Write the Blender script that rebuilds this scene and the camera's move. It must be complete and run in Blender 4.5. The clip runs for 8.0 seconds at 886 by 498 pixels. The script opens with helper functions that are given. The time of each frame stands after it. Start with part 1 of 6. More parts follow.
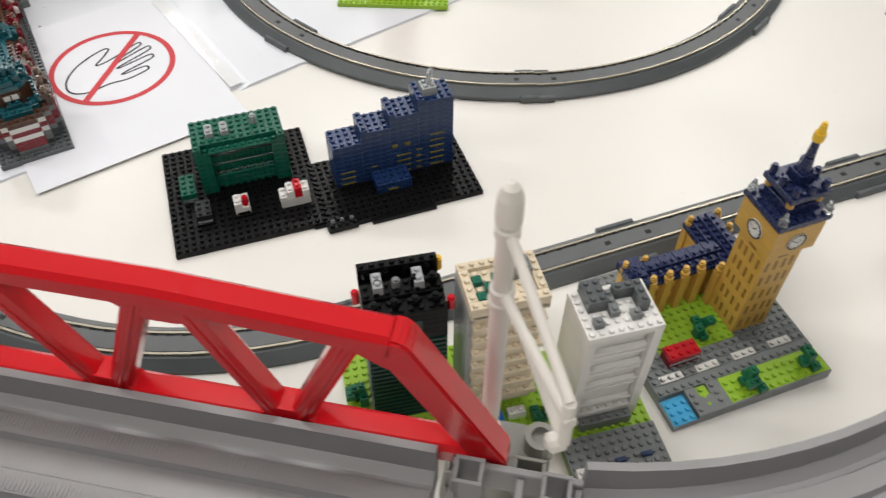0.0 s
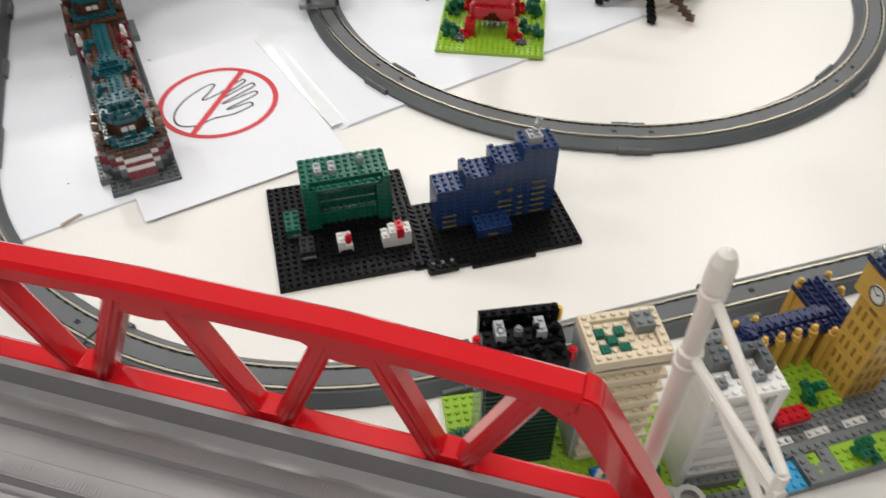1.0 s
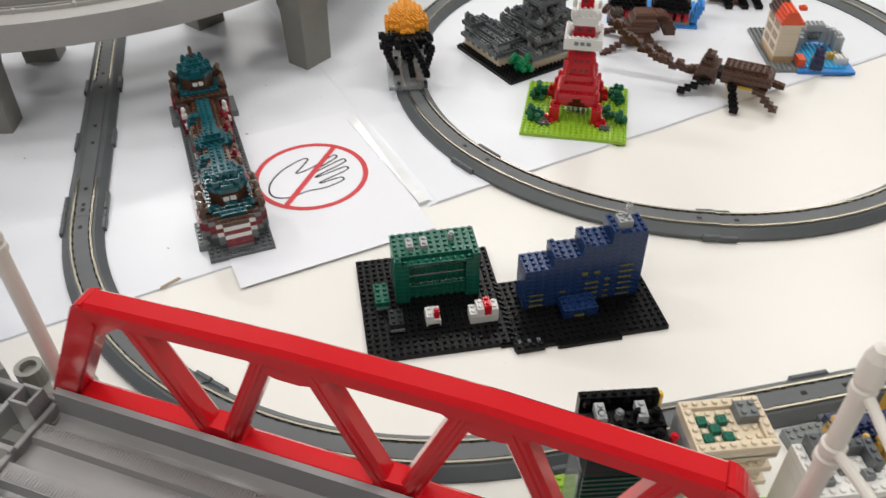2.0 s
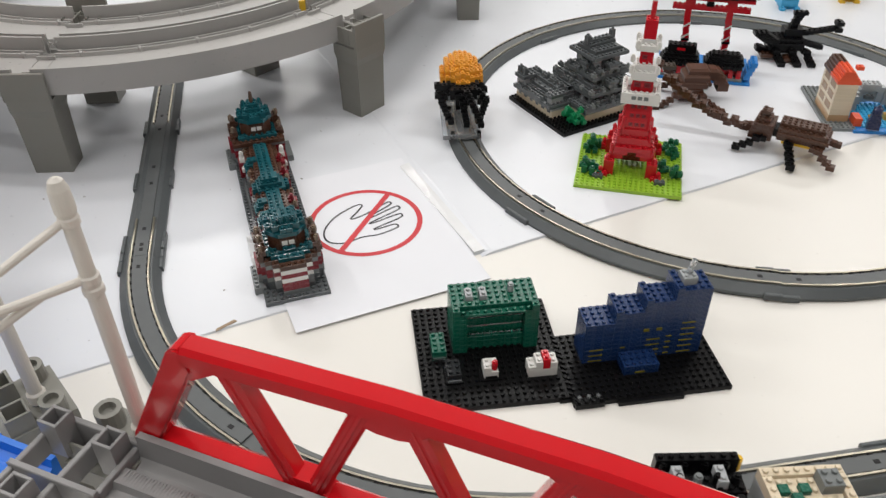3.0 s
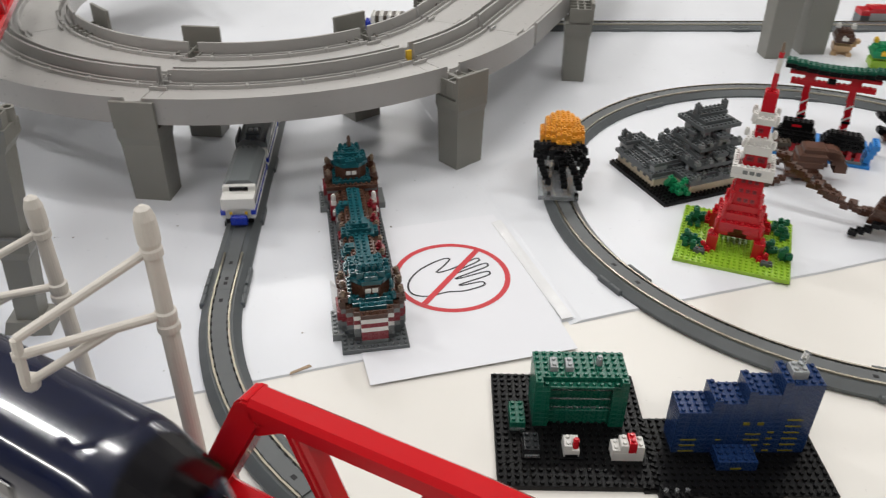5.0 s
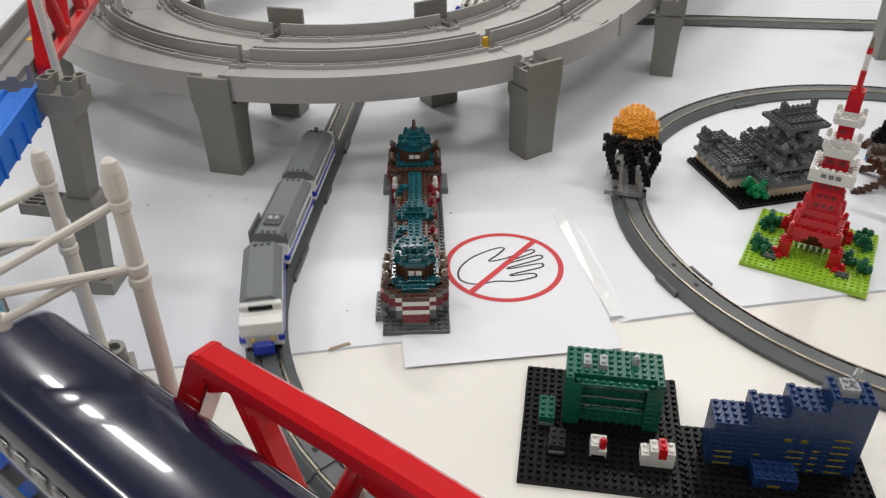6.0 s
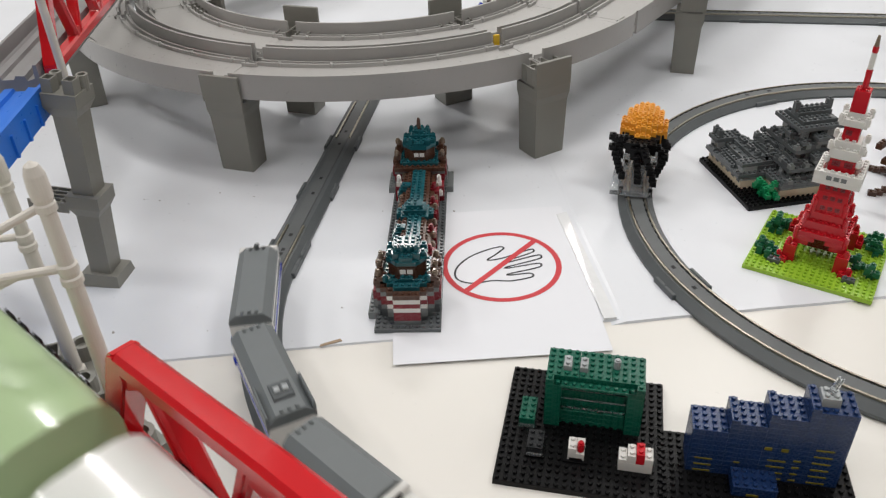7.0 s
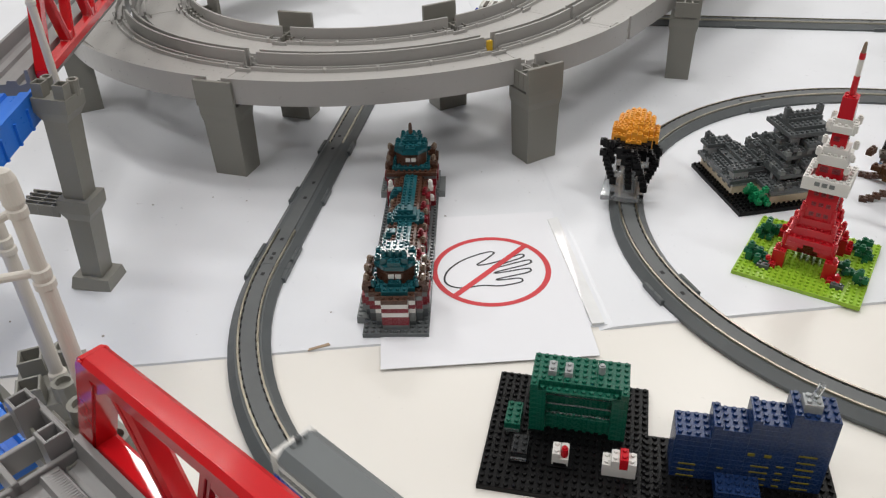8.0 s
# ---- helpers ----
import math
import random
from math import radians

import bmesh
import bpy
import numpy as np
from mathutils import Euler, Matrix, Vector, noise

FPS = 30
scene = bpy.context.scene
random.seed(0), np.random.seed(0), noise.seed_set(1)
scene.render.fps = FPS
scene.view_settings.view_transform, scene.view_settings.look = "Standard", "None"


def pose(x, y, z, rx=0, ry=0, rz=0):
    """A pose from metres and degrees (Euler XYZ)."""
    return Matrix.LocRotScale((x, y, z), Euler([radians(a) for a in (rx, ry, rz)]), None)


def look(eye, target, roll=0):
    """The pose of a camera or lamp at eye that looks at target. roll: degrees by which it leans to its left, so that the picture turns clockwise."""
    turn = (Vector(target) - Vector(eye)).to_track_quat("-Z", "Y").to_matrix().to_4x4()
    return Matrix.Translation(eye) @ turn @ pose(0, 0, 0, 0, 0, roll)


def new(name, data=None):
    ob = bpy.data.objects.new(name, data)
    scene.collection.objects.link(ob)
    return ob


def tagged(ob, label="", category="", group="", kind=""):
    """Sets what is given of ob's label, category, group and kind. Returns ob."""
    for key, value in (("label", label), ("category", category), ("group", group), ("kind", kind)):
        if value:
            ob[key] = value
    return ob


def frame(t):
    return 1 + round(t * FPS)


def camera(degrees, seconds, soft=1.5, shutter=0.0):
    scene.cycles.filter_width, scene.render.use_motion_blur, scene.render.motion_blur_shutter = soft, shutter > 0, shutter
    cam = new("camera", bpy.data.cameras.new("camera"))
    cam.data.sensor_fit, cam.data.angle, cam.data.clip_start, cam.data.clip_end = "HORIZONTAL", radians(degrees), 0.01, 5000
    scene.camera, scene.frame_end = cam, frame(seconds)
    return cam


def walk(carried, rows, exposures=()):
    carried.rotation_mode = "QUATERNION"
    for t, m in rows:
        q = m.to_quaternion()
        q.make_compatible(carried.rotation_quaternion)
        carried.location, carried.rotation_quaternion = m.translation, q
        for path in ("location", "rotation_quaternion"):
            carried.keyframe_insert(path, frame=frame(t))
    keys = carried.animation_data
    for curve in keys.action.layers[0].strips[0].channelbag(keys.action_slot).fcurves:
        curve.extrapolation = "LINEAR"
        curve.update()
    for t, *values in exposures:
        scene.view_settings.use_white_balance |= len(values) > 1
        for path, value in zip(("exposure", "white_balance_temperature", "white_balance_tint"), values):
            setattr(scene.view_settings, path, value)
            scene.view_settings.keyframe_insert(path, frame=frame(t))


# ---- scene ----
cam = camera(58.2, 8.0, 1.25, 0.5)
PATH = [
    (0, (0.056, -0.074, 0.324), (-0.119, 1.221, -1.189), 0.3),
    (0.5, (0.037, -0.077, 0.326), (-0.175, 1.237, -1.166), 0.8),
    (1, (0.023, -0.079, 0.328), (-0.261, 1.271, -1.119), 0.2),
    (1.5, (0.013, -0.084, 0.333), (-0.353, 1.321, -1.044), -0.5),
    (2, (0.003, -0.089, 0.334), (-0.433, 1.358, -0.976), -0.7),
    (3.5, (-0.028, -0.093, 0.333), (-0.574, 1.429, -0.844), -0.3),
    (4, (-0.037, -0.095, 0.331), (-0.615, 1.45, -0.801), -0.2),
    (4.5, (-0.038, -0.09, 0.328), (-0.662, 1.454, -0.78), 0.4),
    (5, (-0.028, -0.078, 0.324), (-0.762, 1.418, -0.783), 0.8),
    (6.5, (0.017, -0.049, 0.315), (-1.006, 1.252, -0.807), -1.6),
    (7, (0.03, -0.038, 0.319), (-1.02, 1.239, -0.807), -2.2),
    (7.5, (0.037, -0.033, 0.322), (-1.022, 1.238, -0.802), -2.3),
    (8, (0.038, -0.033, 0.32), (-1.022, 1.243, -0.797), -2.2),
]
walk(cam, [(t, look(eye, target, roll)) for t, eye, target, roll in PATH], ((0.0, 0.0), (2.0, -0.01), (4.0, -0.11), (8.0, -0.14)))
# ---------------------------------------------------------------- light
world = bpy.data.worlds.new("hall_air")
world.use_nodes = True
world.node_tree.nodes["Background"].inputs[0].default_value = (0.9, 0.93, 1.0, 1)
world.node_tree.nodes["Background"].inputs[1].default_value = 0.1
scene.world = world
scene.view_settings.exposure = 0.0


def ceiling_lamp(x, y, sx, sy, power):
    data = bpy.data.lights.new("ceiling_lamp", "AREA")
    data.shape, data.size, data.size_y, data.energy = "RECTANGLE", sx, sy, power
    data.color = (1.0, 0.982, 0.958)
    ob = new("ceiling_lamp", data)
    ob.matrix_world = pose(x, y, 2.15)
    return ob


for lx in (-2.15, -0.6, 0.95):
    for ly in (3.75, 2.5, 0.75, -0.95):
        ceiling_lamp(lx, ly, 0.75, 0.14, 16.5 if lx < -2 else 11.3)

# ---------------------------------------------------------------- materials
MATS = {}


def nodes_of(name):
    m = bpy.data.materials.new(name)
    m.use_nodes = True
    t = m.node_tree
    return m, t, t.nodes["Principled BSDF"]


def plastic(name, color, rough=0.32, vary=0.10, scale=60.0, bump=0.02, coat=0.0, alpha_glass=0.0, piece=0.06):
    """Moulded plastic: slight blotches, fine scuffs in the gloss, a small tone shift from piece to piece."""
    m, t, b = nodes_of(name)
    L = t.links.new
    tc = t.nodes.new("ShaderNodeTexCoord")
    n1 = t.nodes.new("ShaderNodeTexNoise")
    n1.inputs["Scale"].default_value, n1.inputs["Detail"].default_value = scale, 3
    n2 = t.nodes.new("ShaderNodeTexNoise")
    n2.inputs["Scale"].default_value, n2.inputs["Detail"].default_value = scale * 14, 2
    L(tc.outputs["Object"], n1.inputs["Vector"])
    L(tc.outputs["Object"], n2.inputs["Vector"])
    info = t.nodes.new("ShaderNodeObjectInfo")
    add = t.nodes.new("ShaderNodeMath")
    add.operation = "MULTIPLY_ADD"
    L(info.outputs["Random"], add.inputs[0])
    add.inputs[1].default_value = piece
    mr = t.nodes.new("ShaderNodeMapRange")
    mr.inputs["To Min"].default_value, mr.inputs["To Max"].default_value = 1 - vary - piece / 2, 1 + vary - piece / 2
    L(n1.outputs["Fac"], mr.inputs["Value"])
    L(mr.outputs["Result"], add.inputs[2])
    hsv = t.nodes.new("ShaderNodeHueSaturation")
    hsv.inputs["Color"].default_value = (*color, 1)
    L(add.outputs[0], hsv.inputs["Value"])
    L(hsv.outputs["Color"], b.inputs["Base Color"])
    rr = t.nodes.new("ShaderNodeMapRange")
    rr.inputs["To Min"].default_value, rr.inputs["To Max"].default_value = rough * 0.75, rough * 1.3
    L(n2.outputs["Fac"], rr.inputs["Value"])
    L(rr.outputs["Result"], b.inputs["Roughness"])
    bp = t.nodes.new("ShaderNodeBump")
    bp.inputs["Strength"].default_value, bp.inputs["Distance"].default_value = bump, 0.001
    L(n2.outputs["Fac"], bp.inputs["Height"])
    L(bp.outputs["Normal"], b.inputs["Normal"])
    b.inputs["Coat Weight"].default_value = coat
    b.inputs["Specular IOR Level"].default_value = 0.42
    if alpha_glass:
        b.inputs["Transmission Weight"].default_value = alpha_glass
        b.inputs["IOR"].default_value = 1.45
    MATS[name] = m
    return m


def metal(name, color, rough=0.25):
    m, t, b = nodes_of(name)
    n = t.nodes.new("ShaderNodeTexNoise")
    n.inputs["Scale"].default_value = 300
    r = t.nodes.new("ShaderNodeMapRange")
    r.inputs["To Min"].default_value, r.inputs["To Max"].default_value = rough * 0.6, rough * 1.6
    t.links.new(n.outputs["Fac"], r.inputs["Value"])
    t.links.new(r.outputs["Result"], b.inputs["Roughness"])
    b.inputs["Base Color"].default_value, b.inputs["Metallic"].default_value = (*color, 1), 1.0
    MATS[name] = m
    return m


def sheet(name, color, rough, bump, wave=6.0, dirt=0.06, sheen=0.0):
    """Large pale sheets: broad tone drift, faint smudges, slight waviness."""
    m, t, b = nodes_of(name)
    L = t.links.new
    tc = t.nodes.new("ShaderNodeTexCoord")
    big, fine = t.nodes.new("ShaderNodeTexNoise"), t.nodes.new("ShaderNodeTexNoise")
    big.inputs["Scale"].default_value, big.inputs["Detail"].default_value = wave, 5
    fine.inputs["Scale"].default_value, fine.inputs["Detail"].default_value = 240, 4
    for n in (big, fine):
        L(tc.outputs["Object"], n.inputs["Vector"])
    ramp = t.nodes.new("ShaderNodeValToRGB")
    ramp.color_ramp.elements[0].position, ramp.color_ramp.elements[1].position = 0.3, 0.7
    ramp.color_ramp.elements[0].color = (*[c * (1 - dirt) for c in color], 1)
    ramp.color_ramp.elements[1].color = (*color, 1)
    L(big.outputs["Fac"], ramp.inputs["Fac"])
    L(ramp.outputs["Color"], b.inputs["Base Color"])
    r = t.nodes.new("ShaderNodeMapRange")
    r.inputs["To Min"].default_value, r.inputs["To Max"].default_value = rough * 0.8, rough * 1.2
    L(fine.outputs["Fac"], r.inputs["Value"])
    L(r.outputs["Result"], b.inputs["Roughness"])
    bp = t.nodes.new("ShaderNodeBump")
    bp.inputs["Strength"].default_value, bp.inputs["Distance"].default_value = bump, 0.004
    L(big.outputs["Fac"], bp.inputs["Height"])
    L(bp.outputs["Normal"], b.inputs["Normal"])
    MATS[name] = m
    return m


TABLE = sheet("table_laminate", (0.80, 0.775, 0.725), 0.30, 0.01, 3.0, 0.03)
PAPER = sheet("white_sheet", (0.77, 0.79, 0.83), 0.30, 0.16, 9.0, 0.06)
SIGNP = sheet("sign_paper", (0.80, 0.81, 0.85), 0.6, 0.04, 12.0, 0.02)
WALLM = sheet("wall_paint", (0.52, 0.51, 0.50), 0.8, 0.02, 2.0, 0.05)
FLOORM = sheet("hall_floor", (0.35, 0.33, 0.31), 0.5, 0.02, 2.0, 0.15)
FILM = sheet("clear_film", (0.82, 0.83, 0.84), 0.12, 0.2, 60.0, 0.05)
TORN = sheet("torn_paper", (0.45, 0.33, 0.22), 0.8, 0.1, 80.0, 0.3)
SPECK = plastic("grey_dirt", (0.30, 0.28, 0.26), 0.8)
INKRED = plastic("red_ink", (0.58, 0.045, 0.055), 0.6, 0.05)
INKBLK = plastic("black_ink", (0.03, 0.03, 0.035), 0.6, 0.05)
TRK = plastic("track_grey", (0.090, 0.100, 0.104), 0.38, 0.16, 40)
TRKTOP = plastic("track_bed_grey", (0.110, 0.118, 0.120), 0.42, 0.18, 50)
RAIL = metal("rail_steel", (0.42, 0.385, 0.31), 0.30)
# near-black of the rail clips, and of shade painted for slots and openings
DARK = plastic("clip_and_shade_dark", (0.012, 0.012, 0.013), 0.6)
VIA = plastic("viaduct_grey", (0.41, 0.40, 0.385), 0.30, 0.08, 18, 0.03)
DECK = plastic("deck_grey", (0.27, 0.265, 0.265), 0.33, 0.07, 22, 0.05)
PIER = plastic("pier_grey", (0.235, 0.23, 0.205), 0.42, 0.10, 20, 0.03)
BRIDGE = plastic("bridge_red", (0.60, 0.009, 0.015), 0.17, 0.06, 25, 0.03, 0.35)
BLUETR = plastic("blue_track", (0.02, 0.17, 0.68), 0.3, 0.08, 25)
POLE = plastic("pole_white", (0.74, 0.70, 0.64), 0.38, 0.05, 40)
BLACK = plastic("brick_black", (0.0035, 0.0035, 0.004), 0.30)
BLACK.node_tree.nodes["Principled BSDF"].inputs["Specular IOR Level"].default_value = 0.18
GREEN = plastic("brick_green", (0.005, 0.110, 0.068), 0.27)
NAVY = plastic("brick_navy", (0.010, 0.033, 0.115), 0.27)
WHITE = plastic("brick_white", (0.76, 0.75, 0.72), 0.3, 0.04)
CREAM = plastic("brick_cream", (0.72, 0.62, 0.46), 0.3, 0.05)
RED = plastic("brick_red", (0.56, 0.012, 0.022), 0.17)
MAROON = plastic("brick_maroon", (0.20, 0.012, 0.020), 0.27)
LIME = plastic("brick_lime", (0.30, 0.50, 0.035), 0.3)
GREY = plastic("brick_grey", (0.19, 0.205, 0.205), 0.3)
DGREY = plastic("brick_dark_grey", (0.105, 0.115, 0.12), 0.22)
LGREY = plastic("brick_light_grey", (0.40, 0.42, 0.43), 0.3)
TEAL = plastic("brick_teal", (0.012, 0.092, 0.112), 0.13)
BROWN = plastic("brick_brown", (0.078, 0.034, 0.020), 0.28)
TAN = plastic("brick_tan", (0.60, 0.36, 0.075), 0.3)
YELLOW = plastic("brick_yellow", (0.80, 0.50, 0.03), 0.28)
ORANGE = plastic("brick_orange", (0.80, 0.36, 0.04), 0.3)
REDOR = plastic("brick_red_orange", (0.80, 0.10, 0.03), 0.3)
BLUE = plastic("brick_blue", (0.02, 0.22, 0.62), 0.28)
SKYB = plastic("brick_sky_blue", (0.06, 0.42, 0.72), 0.28)
MIDN = plastic("brick_midnight", (0.012, 0.02, 0.075), 0.27)
CLEAR = plastic("brick_clear", (0.85, 0.88, 0.9), 0.08, 0.02, alpha_glass=0.85)
LEAF = plastic("brick_leaf_green", (0.008, 0.13, 0.06), 0.3)

# ---------------------------------------------------------------- mesh helpers


def mesh_of(name, bm, mat, smooth=False):
    bmesh.ops.recalc_face_normals(bm, faces=bm.faces)
    me = bpy.data.meshes.new(name)
    bm.to_mesh(me)
    bm.free()
    me.materials.append(mat)
    if smooth:
        for p in me.polygons:
            p.use_smooth = True
    return me


def thing(name, m, label, category, group="", kind=""):
    ob = new(name)
    ob.empty_display_size = 0.01
    ob.matrix_basis = m
    return tagged(ob, label, category, group, kind)


def part(name, bm, mat, parent, label="", smooth=False, m=None):
    ob = new(name, mesh_of(name, bm, mat, smooth))
    ob.parent = parent
    if m is not None:
        ob.matrix_basis = m
    return tagged(ob, label)


def solo(name, bm, mat, label, category, kind="", group="", m=None, smooth=False):
    ob = new(name, mesh_of(name, bm, mat, smooth))
    if m is not None:
        ob.matrix_basis = m
    return tagged(ob, label, category, group, kind)


def box(bm, x0, y0, z0, x1, y1, z1, c=0.0):
    """An upright block with its top edges chamfered by c."""
    lo = [bm.verts.new(p) for p in ((x0, y0, z0), (x1, y0, z0), (x1, y1, z0), (x0, y1, z0))]
    rings = [lo]
    if c:
        rings.append([bm.verts.new(p) for p in ((x0, y0, z1 - c), (x1, y0, z1 - c), (x1, y1, z1 - c), (x0, y1, z1 - c))])
    rings.append([bm.verts.new(p) for p in ((x0 + c, y0 + c, z1), (x1 - c, y0 + c, z1), (x1 - c, y1 - c, z1), (x0 + c, y1 - c, z1))])
    bm.faces.new(lo[::-1])
    bm.faces.new(rings[-1])
    for a, b in zip(rings, rings[1:]):
        for i in range(4):
            j = (i + 1) % 4
            bm.faces.new((a[i], a[j], b[j], b[i]))
    return bm


def hull(bm, ring0, ring1):
    """A solid between two rings of equally many points."""
    a, b = [bm.verts.new(p) for p in ring0], [bm.verts.new(p) for p in ring1]
    n = len(a)
    bm.faces.new(a[::-1])
    bm.faces.new(b)
    for i in range(n):
        bm.faces.new((a[i], a[(i + 1) % n], b[(i + 1) % n], b[i]))
    return bm


def lathe(bm, profile, cx=0.0, cy=0.0, n=16):
    """A turned solid from (radius, height) pairs, bottom to top."""
    rings = [[bm.verts.new((cx + r * math.cos(2 * math.pi * i / n), cy + r * math.sin(2 * math.pi * i / n), z)) for i in range(n)] for r, z in profile]
    bm.faces.new(rings[0][::-1])
    bm.faces.new(rings[-1])
    for a, b in zip(rings, rings[1:]):
        for i in range(n):
            bm.faces.new((a[i], a[(i + 1) % n], b[(i + 1) % n], b[i]))
    return bm


def bar(bm, p, q, w, h, up=(0, 0, 1), chamfer=0.0):
    """A straight square bar from p to q, w across and h in the direction up, with bevelled long edges."""
    p, q = Vector(p), Vector(q)
    d = (q - p).normalized()
    s = d.cross(Vector(up)).normalized()
    u = s.cross(d).normalized()
    c = chamfer
    if c:
        prof = [(-w / 2 + c, -h / 2), (w / 2 - c, -h / 2), (w / 2, -h / 2 + c), (w / 2, h / 2 - c), (w / 2 - c, h / 2), (-w / 2 + c, h / 2), (-w / 2, h / 2 - c), (-w / 2, -h / 2 + c)]
    else:
        prof = [(-w / 2, -h / 2), (w / 2, -h / 2), (w / 2, h / 2), (-w / 2, h / 2)]
    return hull(bm, [p + s * a + u * b for a, b in prof], [q + s * a + u * b for a, b in prof])


def rod(bm, p, q, r, n=10, r2=None):
    p, q = Vector(p), Vector(q)
    d = (q - p).normalized()
    s = d.orthogonal().normalized()
    u = d.cross(s)
    ring = lambda o, k: [o + k * (s * math.cos(2 * math.pi * i / n) + u * math.sin(2 * math.pi * i / n)) for i in range(n)]
    return hull(bm, ring(p, r), ring(q, r if r2 is None else r2))


def sweep(bm, prof, path):
    """Sweeps a closed outline (across, up) along (x, y, z, heading) stations."""
    rings = []
    for x, y, z, a in path:
        nx, ny = -math.sin(a), math.cos(a)
        rings.append([bm.verts.new((x + nx * u, y + ny * u, z + w)) for u, w in prof])
    n = len(prof)
    bm.faces.new(rings[0][::-1])
    bm.faces.new(rings[-1])
    for a, b in zip(rings, rings[1:]):
        for i in range(n):
            bm.faces.new((a[i], a[(i + 1) % n], b[(i + 1) % n], b[i]))
    return bm


def arc(cx, cy, r, a0, a1, z=0.0, n=10):
    """Stations round a circle, counter-clockwise when a1 > a0 (degrees)."""
    s = 1 if a1 > a0 else -1
    out = []
    for i in range(n + 1):
        a = radians(a0 + (a1 - a0) * i / n)
        out.append((cx + r * math.cos(a), cy + r * math.sin(a), z, a + s * math.pi / 2))
    return out


def line(x0, y0, x1, y1, z0=0.0, z1=None, n=1):
    a = math.atan2(y1 - y0, x1 - x0)
    z1 = z0 if z1 is None else z1
    return [(x0 + (x1 - x0) * i / n, y0 + (y1 - y0) * i / n, z0 + (z1 - z0) * i / n, a) for i in range(n + 1)]


# ---- small interlocking bricks: 4 mm pitch
U, HL = 0.004, 0.0031
BRICKS = {}


def add_stud(bm, x, y, z, n=7, r=0.00118, h=0.00125):
    lathe(bm, [(r, z), (r, z + h * 0.8), (r * 0.82, z + h)], x, y, n)


def brick_mesh(mat, nx, ny, nz, studs):
    key = (mat.name, nx, ny, nz, studs)
    if key not in BRICKS:
        bm = bmesh.new()
        g = 0.00006
        box(bm, g, g, 0, nx * U - g, ny * U - g, nz * HL, 0.00018)
        if studs:
            k = min(max(1, int(round(ny + 1e-6))), 40)
            for i in range(max(1, int(nx + 0.01))):
                for j in range(max(1, int(ny + 0.01))):
                    add_stud(bm, (i + 0.5) * U if nx >= 1 else nx * U / 2, (j + 0.5) * U if ny >= 1 else ny * U / 2, nz * HL, 7 if nx * ny < 60 else 6)
        BRICKS[key] = mesh_of("brick", bm, mat)
    return BRICKS[key]


def brick(parent, mat, x, y, z, nx=1, ny=1, nz=1, studs=True, name="brick", label=""):
    """One brick of nx by ny studs and nz courses, at stud x, y and course z of its model."""
    ob = new(name, brick_mesh(mat, nx, ny, nz, studs))
    ob.parent = parent
    ob.matrix_basis = Matrix.Translation((x * U, y * U, z * HL))
    return tagged(ob, label)


def pin(parent, mat, x, y, z, h=1.0, name="round_brick", r=0.0017, cone=0.0):
    """A round one-stud brick."""
    key = (mat.name, "pin", h, r, cone)
    if key not in BRICKS:
        bm = bmesh.new()
        lathe(bm, [(r * 0.85, 0), (r, 0.0004), (r * (1 - cone), h * HL), (0.0012 * (1 - cone), h * HL), (0.0011 * (1 - cone), h * HL + 0.001)], 0, 0, 9)
        BRICKS[key] = mesh_of("round_brick", bm, mat)
    ob = new(name, BRICKS[key])
    ob.parent = parent
    ob.matrix_basis = Matrix.Translation(((x + 0.5) * U, (y + 0.5) * U, z * HL))
    return ob


def ring_course(parent, mat, x, y, z, nx, ny, nz=1, studs=True):
    """A closed course of four bricks round a rectangle, like a wall of one stud's thickness."""
    brick(parent, mat, x, y, z, nx, 1, nz, studs)
    brick(parent, mat, x, y + ny - 1, z, nx, 1, nz, studs)
    brick(parent, mat, x, y + 1, z, 1, ny - 2, nz, studs)
    brick(parent, mat, x + nx - 1, y + 1, z, 1, ny - 2, nz, studs)
# ---------------------------------------------------------------- the table and the hall
bm = box(bmesh.new(), -2.2, -1.1, -0.03, 1.5, 2.0, 0.0, 0.003)
solo("table_top", bm, TABLE, "large white laminate table top in an exhibition hall", "table", "structure")
bm = box(bmesh.new(), -3.6, -3.2, -0.76, 3.4, 4.2, -0.73)
solo("floor", bm, FLOORM, "plain grey hall floor below the table", "floor", "structure")
bm = box(bmesh.new(), -3.6, -3.2, 2.3, 3.4, 4.2, 2.35)
solo("ceiling", bm, WALLM, "plain pale hall ceiling", "ceiling", "structure")
for nm, b in (("wall_north", (-3.6, 4.2, -0.76, 3.4, 4.3, 2.35)), ("wall_south", (-3.6, -3.3, -0.76, 3.4, -3.2, 2.35)),
              ("wall_west", (-3.7, -3.2, -0.76, -3.6, 4.2, 2.35)), ("wall_east", (3.4, -3.2, -0.76, 3.5, 4.2, 2.35))):
    solo(nm, box(bmesh.new(), *b), WALLM, "plain pale painted hall wall", "wall", "structure")

